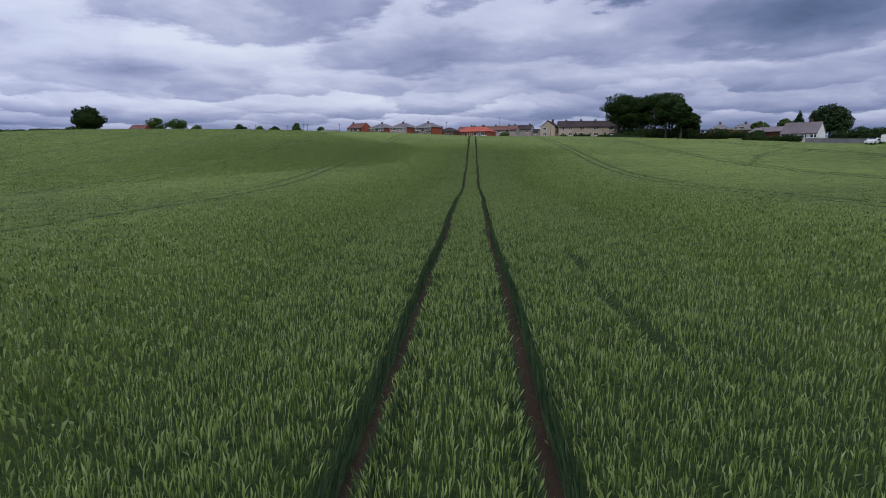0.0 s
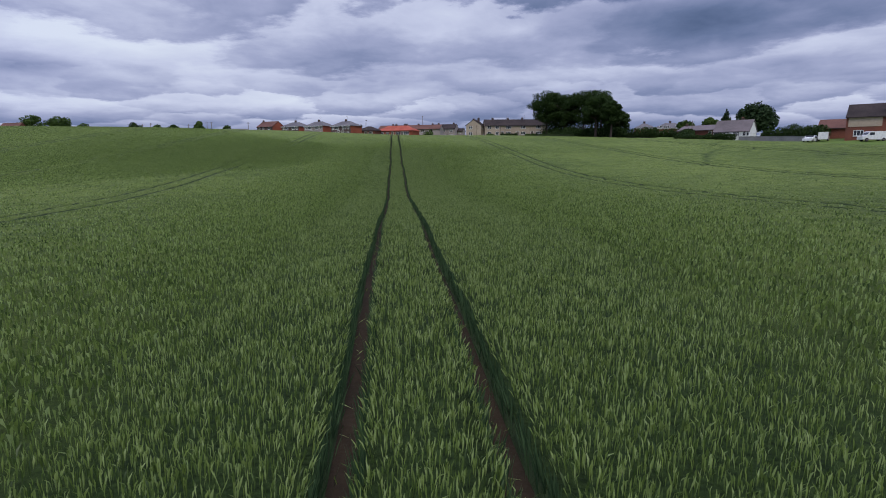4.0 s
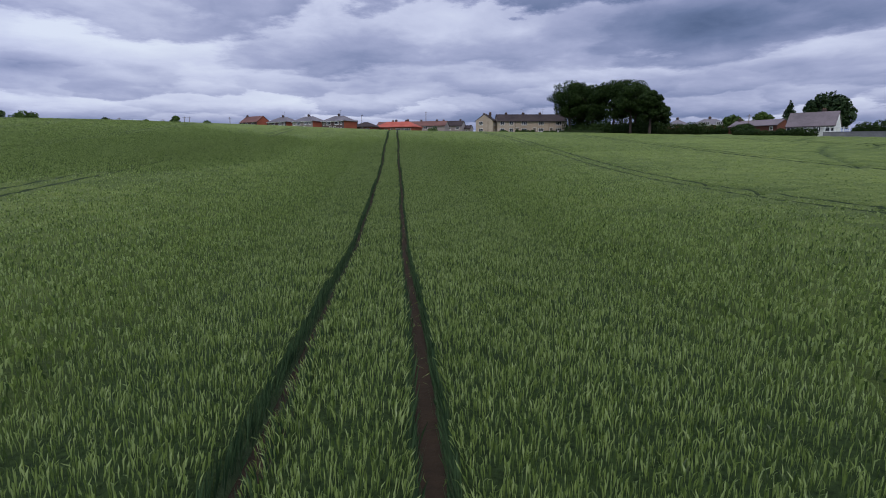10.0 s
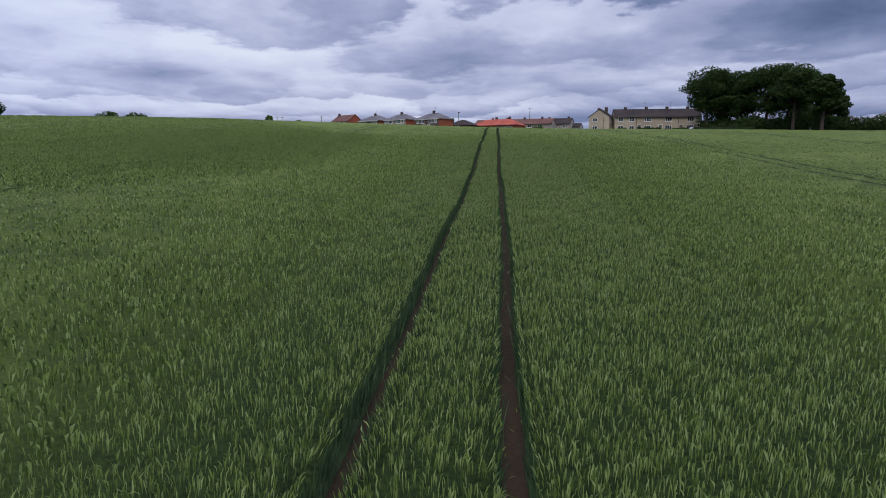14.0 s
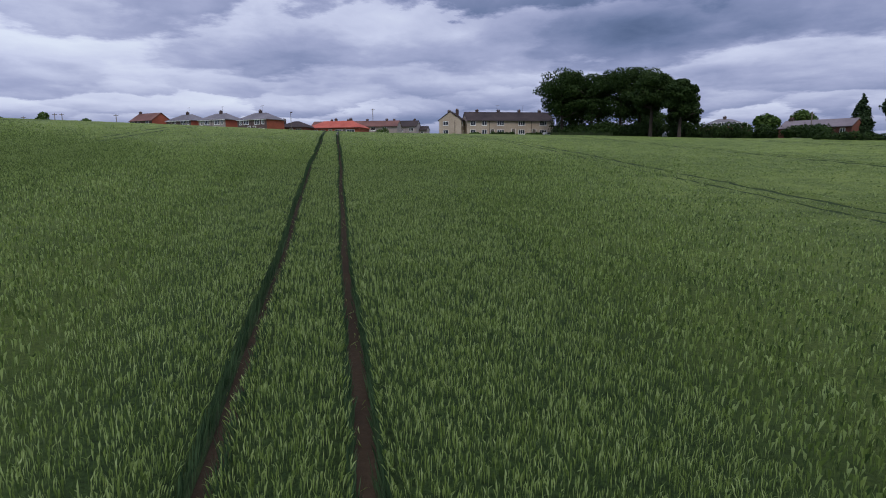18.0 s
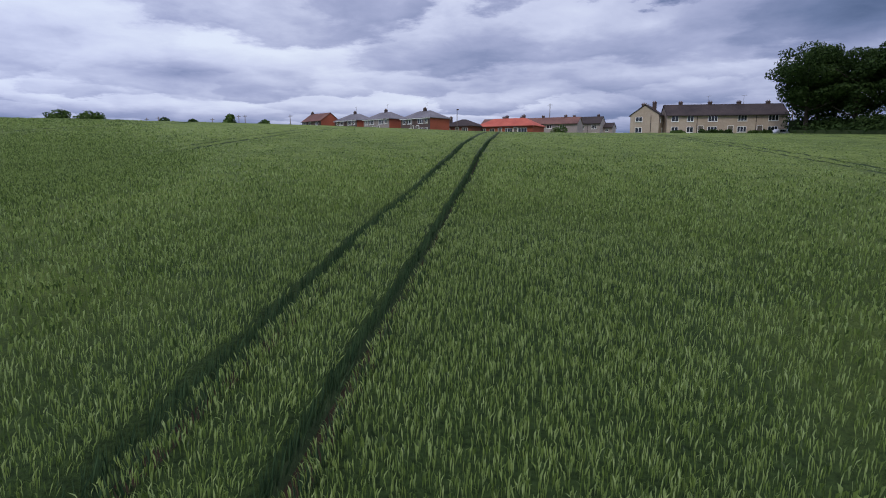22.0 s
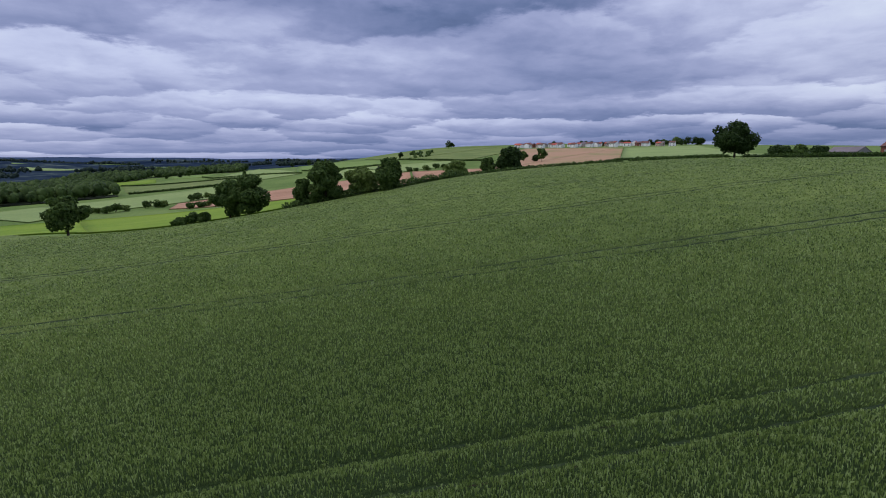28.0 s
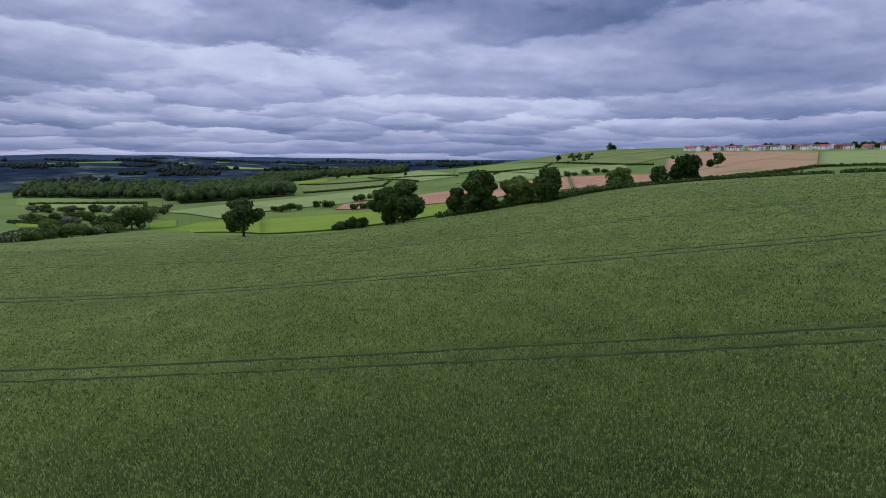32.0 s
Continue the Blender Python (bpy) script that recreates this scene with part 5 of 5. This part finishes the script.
# sheet laid below the crowns, the shade under them put into its colour
M_SHADEFLOOR = two_scale("shaded_woodland_floor", (0.014, 0.022, 0.010), (0.035, 0.05, 0.02), 0.05, 0.6, 0.95)
M_WOODLEAF = leafy("woodland_leaves", (0.020, 0.042, 0.011), (0.078, 0.125, 0.032), 0.25, 0.45)
WOODS = (
    ([(-392, -96), (-462, -40), (-800, -190), (-700, -300)], 1100, 17.5, "dense dark green wood across the valley", 1.1, 30, 0.36),
    ([(-690, -500), (-680, -290), (-800, -335), (-830, -600)], 560, 17.0, "dense dark green wood across the valley", 1.2, 24, 0.38),
    ([(-1075, -203), (-1112, -69), (-1300, -80), (-1350, -280)], 420, 14, "far wood on the rise beyond the fields", 1.5, 22, 0.45),
    ([(-880, -310), (-950, -200), (-1120, -215), (-1120, -330)], 360, 14, "far wood beyond the small grass field", 1.4, 24, 0.45),
)
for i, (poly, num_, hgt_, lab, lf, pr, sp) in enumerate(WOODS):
    field(poly, M_SHADEFLOOR, "shaded floor of the " + lab.replace("dense dark green ", ""))
    wood(poly, num_, hgt_, lab, M_WOODLEAF, 5 + i, lf, pr, sp)
# leaf colour dulled and cooled to carry the haze of distance
M_HAZYLEAF = leafy("hazy_far_leaves", (0.010, 0.022, 0.018), (0.030, 0.052, 0.036), 0.15, 0.35)
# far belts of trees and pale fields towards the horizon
FR = np.random.default_rng(31)
for i in range(64):
    r0, az0 = FR.uniform(1150, 3300), radians(FR.uniform(175, 226))
    if r0 < 1500 and az0 < radians(200):
        r0 += 600
    ln_, dp_ = FR.uniform(0.03, 0.12), FR.uniform(30, 150)
    q_ = [(r * math.cos(a), r * math.sin(a)) for r, a in ((r0, az0), (r0 + FR.uniform(-80, 80), az0 + ln_), (r0 + dp_, az0 + ln_), (r0 + dp_, az0))]
    if i % 4 == 3:
        field(q_, M_PALE if i % 8 == 3 else M_GREEN, "far pale field beyond the valley")
    else:
        wood(q_, int(24 + 420 * ln_), 9, "far belt of trees beyond the valley", M_HAZYLEAF, 700 + i, 2.4, 10, 0.75)


def shrub(x, y, h, spread, label, mat, seed, group="valley shrubs"):
    rng = np.random.default_rng(seed)
    root = tagged(new("shrub"), label, "shrub", group)
    root.location = (x, y, H(x, y) - 0.1)
    st = Solid()
    for i in range(4):
        a = i * 1.57 + rng.uniform(0, 1)
        st.tube([(0, 0, 0), (math.cos(a) * spread * 0.3, math.sin(a) * spread * 0.3, h * 0.5), (math.cos(a) * spread * 0.6, math.sin(a) * spread * 0.6, h * 0.8)], [0.12, 0.08, 0.03], 5)
    part("stem", st.mesh("stem", M_BARK), root)
    lob = []
    for i in range(9):
        a, r_ = rng.uniform(0, 6.28), rng.uniform(0, 0.75) * spread
        lob.append((r_ * math.cos(a), r_ * math.sin(a), h * rng.uniform(0.3, 0.7), spread * rng.uniform(0.3, 0.5), min(1.1, h / spread * 0.55)))
    V, T = leaf_cloud(rng, lob, 900, 0.42)
    part("foliage", tri_mesh("foliage", V, T, mat), root)


M_BLOSSOM = leafy("hawthorn_in_flower", (0.05, 0.08, 0.025), (0.26, 0.27, 0.19), 0.3, 0.9)
SHRUBS = [(-319, 2), (-316, 7), (-322, 9), (-327, 12), (-341, 17), (-343, 22), (-344, 26), (-375, 32), (-380, 35), (-393, 38), (-317, 46), (-322, 50),
          (-327, 53), (-468, 176), (-467, 182), (-470, 191), (-477, 199), (-484, 207)]
# thickets below the wheat: three ragged lines of bushes
LR = np.random.default_rng(17)
LEFT = []
for (ax, ay), (bx, by), num_, off_ in (((-178, -34), (-238, -32), 15, 3.5), ((-196, -48), (-250, -52), 9, 6.0), ((-262, -92), (-268, -50), 7, 6.0), ((-296, -128), (-300, -92), 9, 4.0), ((-340, -168), (-338, -106), 12, 4.0), ((-280, -46), (-350, -82), 5, 3.0)):
    for j in range(num_):
        f = (j + LR.uniform(0, 1)) / num_
        LEFT.append((ax + (bx - ax) * f + LR.uniform(-off_, off_), ay + (by - ay) * f + LR.uniform(-off_, off_)))
for i, (sx, sy) in enumerate(SHRUBS):
    shrub(sx, sy, 3.6 + (i * 37 % 11) * 0.18, 2.8 + (i * 53 % 7) * 0.25, "dark green shrub on a field boundary", M_LEAF2 if i % 3 else M_LEAF3, 300 + i)
for i, (sx, sy) in enumerate(LEFT):
    bl = i % 5 == 1
    shrub(sx, sy, 3.2 + (i * 37 % 11) * 0.28, 3.0 + (i * 53 % 7) * 0.42, "hawthorn bush speckled with white blossom" if bl else "dense green bush in a wild hedge", M_BLOSSOM if bl else (M_LEAF2 if i % 2 else M_LEAF3), 340 + i)
tree(-240, -29, 11, 8.5, "broad bushy tree in a wild hedge", M_LEAF2, 370, trunk_h=0.05, leaves=4500)
tree(-243, -36, 8, 5, "broad bushy tree in a wild hedge", M_LEAF2, 371, trunk_h=0.05, leaves=3500)
for i, (tx, ty, th) in enumerate([(-967, -152, 11), (-992, -137, 9), (-1031, -132, 13), (-1056, -112, 14), (-847, -14, 5), (-771, 199, 8), (-975, 300, 14), (-966, 304, 10),
                                  (-634, 302, 4), (-542, 288, 6), (-479, 275, 9), (-457, 278, 6), (-444, 279, 11), (-250, 196, 5), (-1100, 60, 11), (-1150, 75, 12), (-1090, 90, 9), (-1210, 20, 10)]):
    tree(tx, ty, th, th * 0.5, "broadleaf tree standing on a distant field boundary", M_LEAF if i % 2 else M_LEAF2, 400 + i, trunk_h=0.08, leaves=900, leaf=0.8, lobes=10, trunk_r=0.25)
for i, pts in enumerate([[(-492, -43), (-522, 20), (-662, 1)], [(-829, -169), (-660, 5), (-551, 48)], [(-909, -84), (-787, -43), (-595, 82)], [(-560, 118), (-601, 126), (-640, 80)],
                         [(-601, 126), (-615, 168), (-710, 186)], [(-250, 175), (-286, 210), (-293, 231)], [(-293, 231), (-340, 275), (-386, 316), (-360, 380)], [(-720, 190), (-570, 242), (-545, 260)],
                         [(-287, -130), (-268, -80), (-250, -60)], [(-401, -218), (-400, -127), (-345, -92)]]):
    bush_row("hedge", pts, 1.7, 1.8, "distant dark hedgerow between fields", M_LEAF2, 500 + i, 0.6, 22)

wood([(-712, 203), (-715, 226), (-900, 262), (-910, 225)], 34, 3.6, "gorse and scrub on the hillside", M_LEAF2, 91, 0.6, 70, 0.7)
# the village on the hill
VR = np.random.default_rng(77)
for i in range(38):
    f = min(0.9, max(0.0, 0.84 * (i + VR.uniform(-0.9, 0.9)) / 37))
    vx, vy = -884 + 96 * f + VR.uniform(-34, 42), 392 + 235 * f
    wl, rf, lab = [(M_WHITE, M_REDTILE, "white house with a red tiled roof in the hilltop village"), (M_WHITE, M_BROWNTILE, "white house with a brown roof in the hilltop village"),
                   (M_GREYREND, M_PALESLATE, "grey house with a slate roof in the hilltop village"), (M_CREAM, M_REDTILE, "cream house with a red roof in the hilltop village"),
                   (M_DARKBRICK, M_BROWNTILE, "brick house with a brown roof in the hilltop village")][(0, 0, 1, 1, 0, 4, 1, 3, 2, 1, 0, 1, 4, 1, 3, 0, 0, 1, 2, 1, 1, 2, 1, 0, 2, 3, 4, 2)[i % 28]]
    ww = VR.uniform(8, 11.5)
    house("house", vx, vy, 40 + VR.uniform(-14, 14) + (90 if i % 6 == 2 else 0), ww, 7.5, 4.7 + (i * 7 % 5) * 0.25, 6.6 + (i * 7 % 5) * 0.3, "gable", lab, wl, rf, group="village houses", chim=[(ww * 0.4, 0)], wins=[("f", u, z, 1.4, 1.3) for u in (-ww * 0.28, ww * 0.28) for z in (1.6, 3.6)], sink=0.4)
for i in range(26):
    f = VR.uniform(0.15, 1.12)
    tx, ty = -905 + 90 * f + VR.uniform(-12, 30), 392 + 300 * f
    th = VR.uniform(5.5, 9.5) + (4 if f > 0.85 else 0)
    tree(tx, ty, th, th * 0.6, "garden tree among the village houses", M_LEAF, 600 + i, trunk_h=0.05, leaves=700, leaf=0.8, lobes=8, trunk_r=0.2)
wood([(-845, 590), (-835, 600), (-840, 655), (-860, 650)], 22, 11, "dark trees at the end of the village", M_WOODLEAF, 90, 0.9, 80)
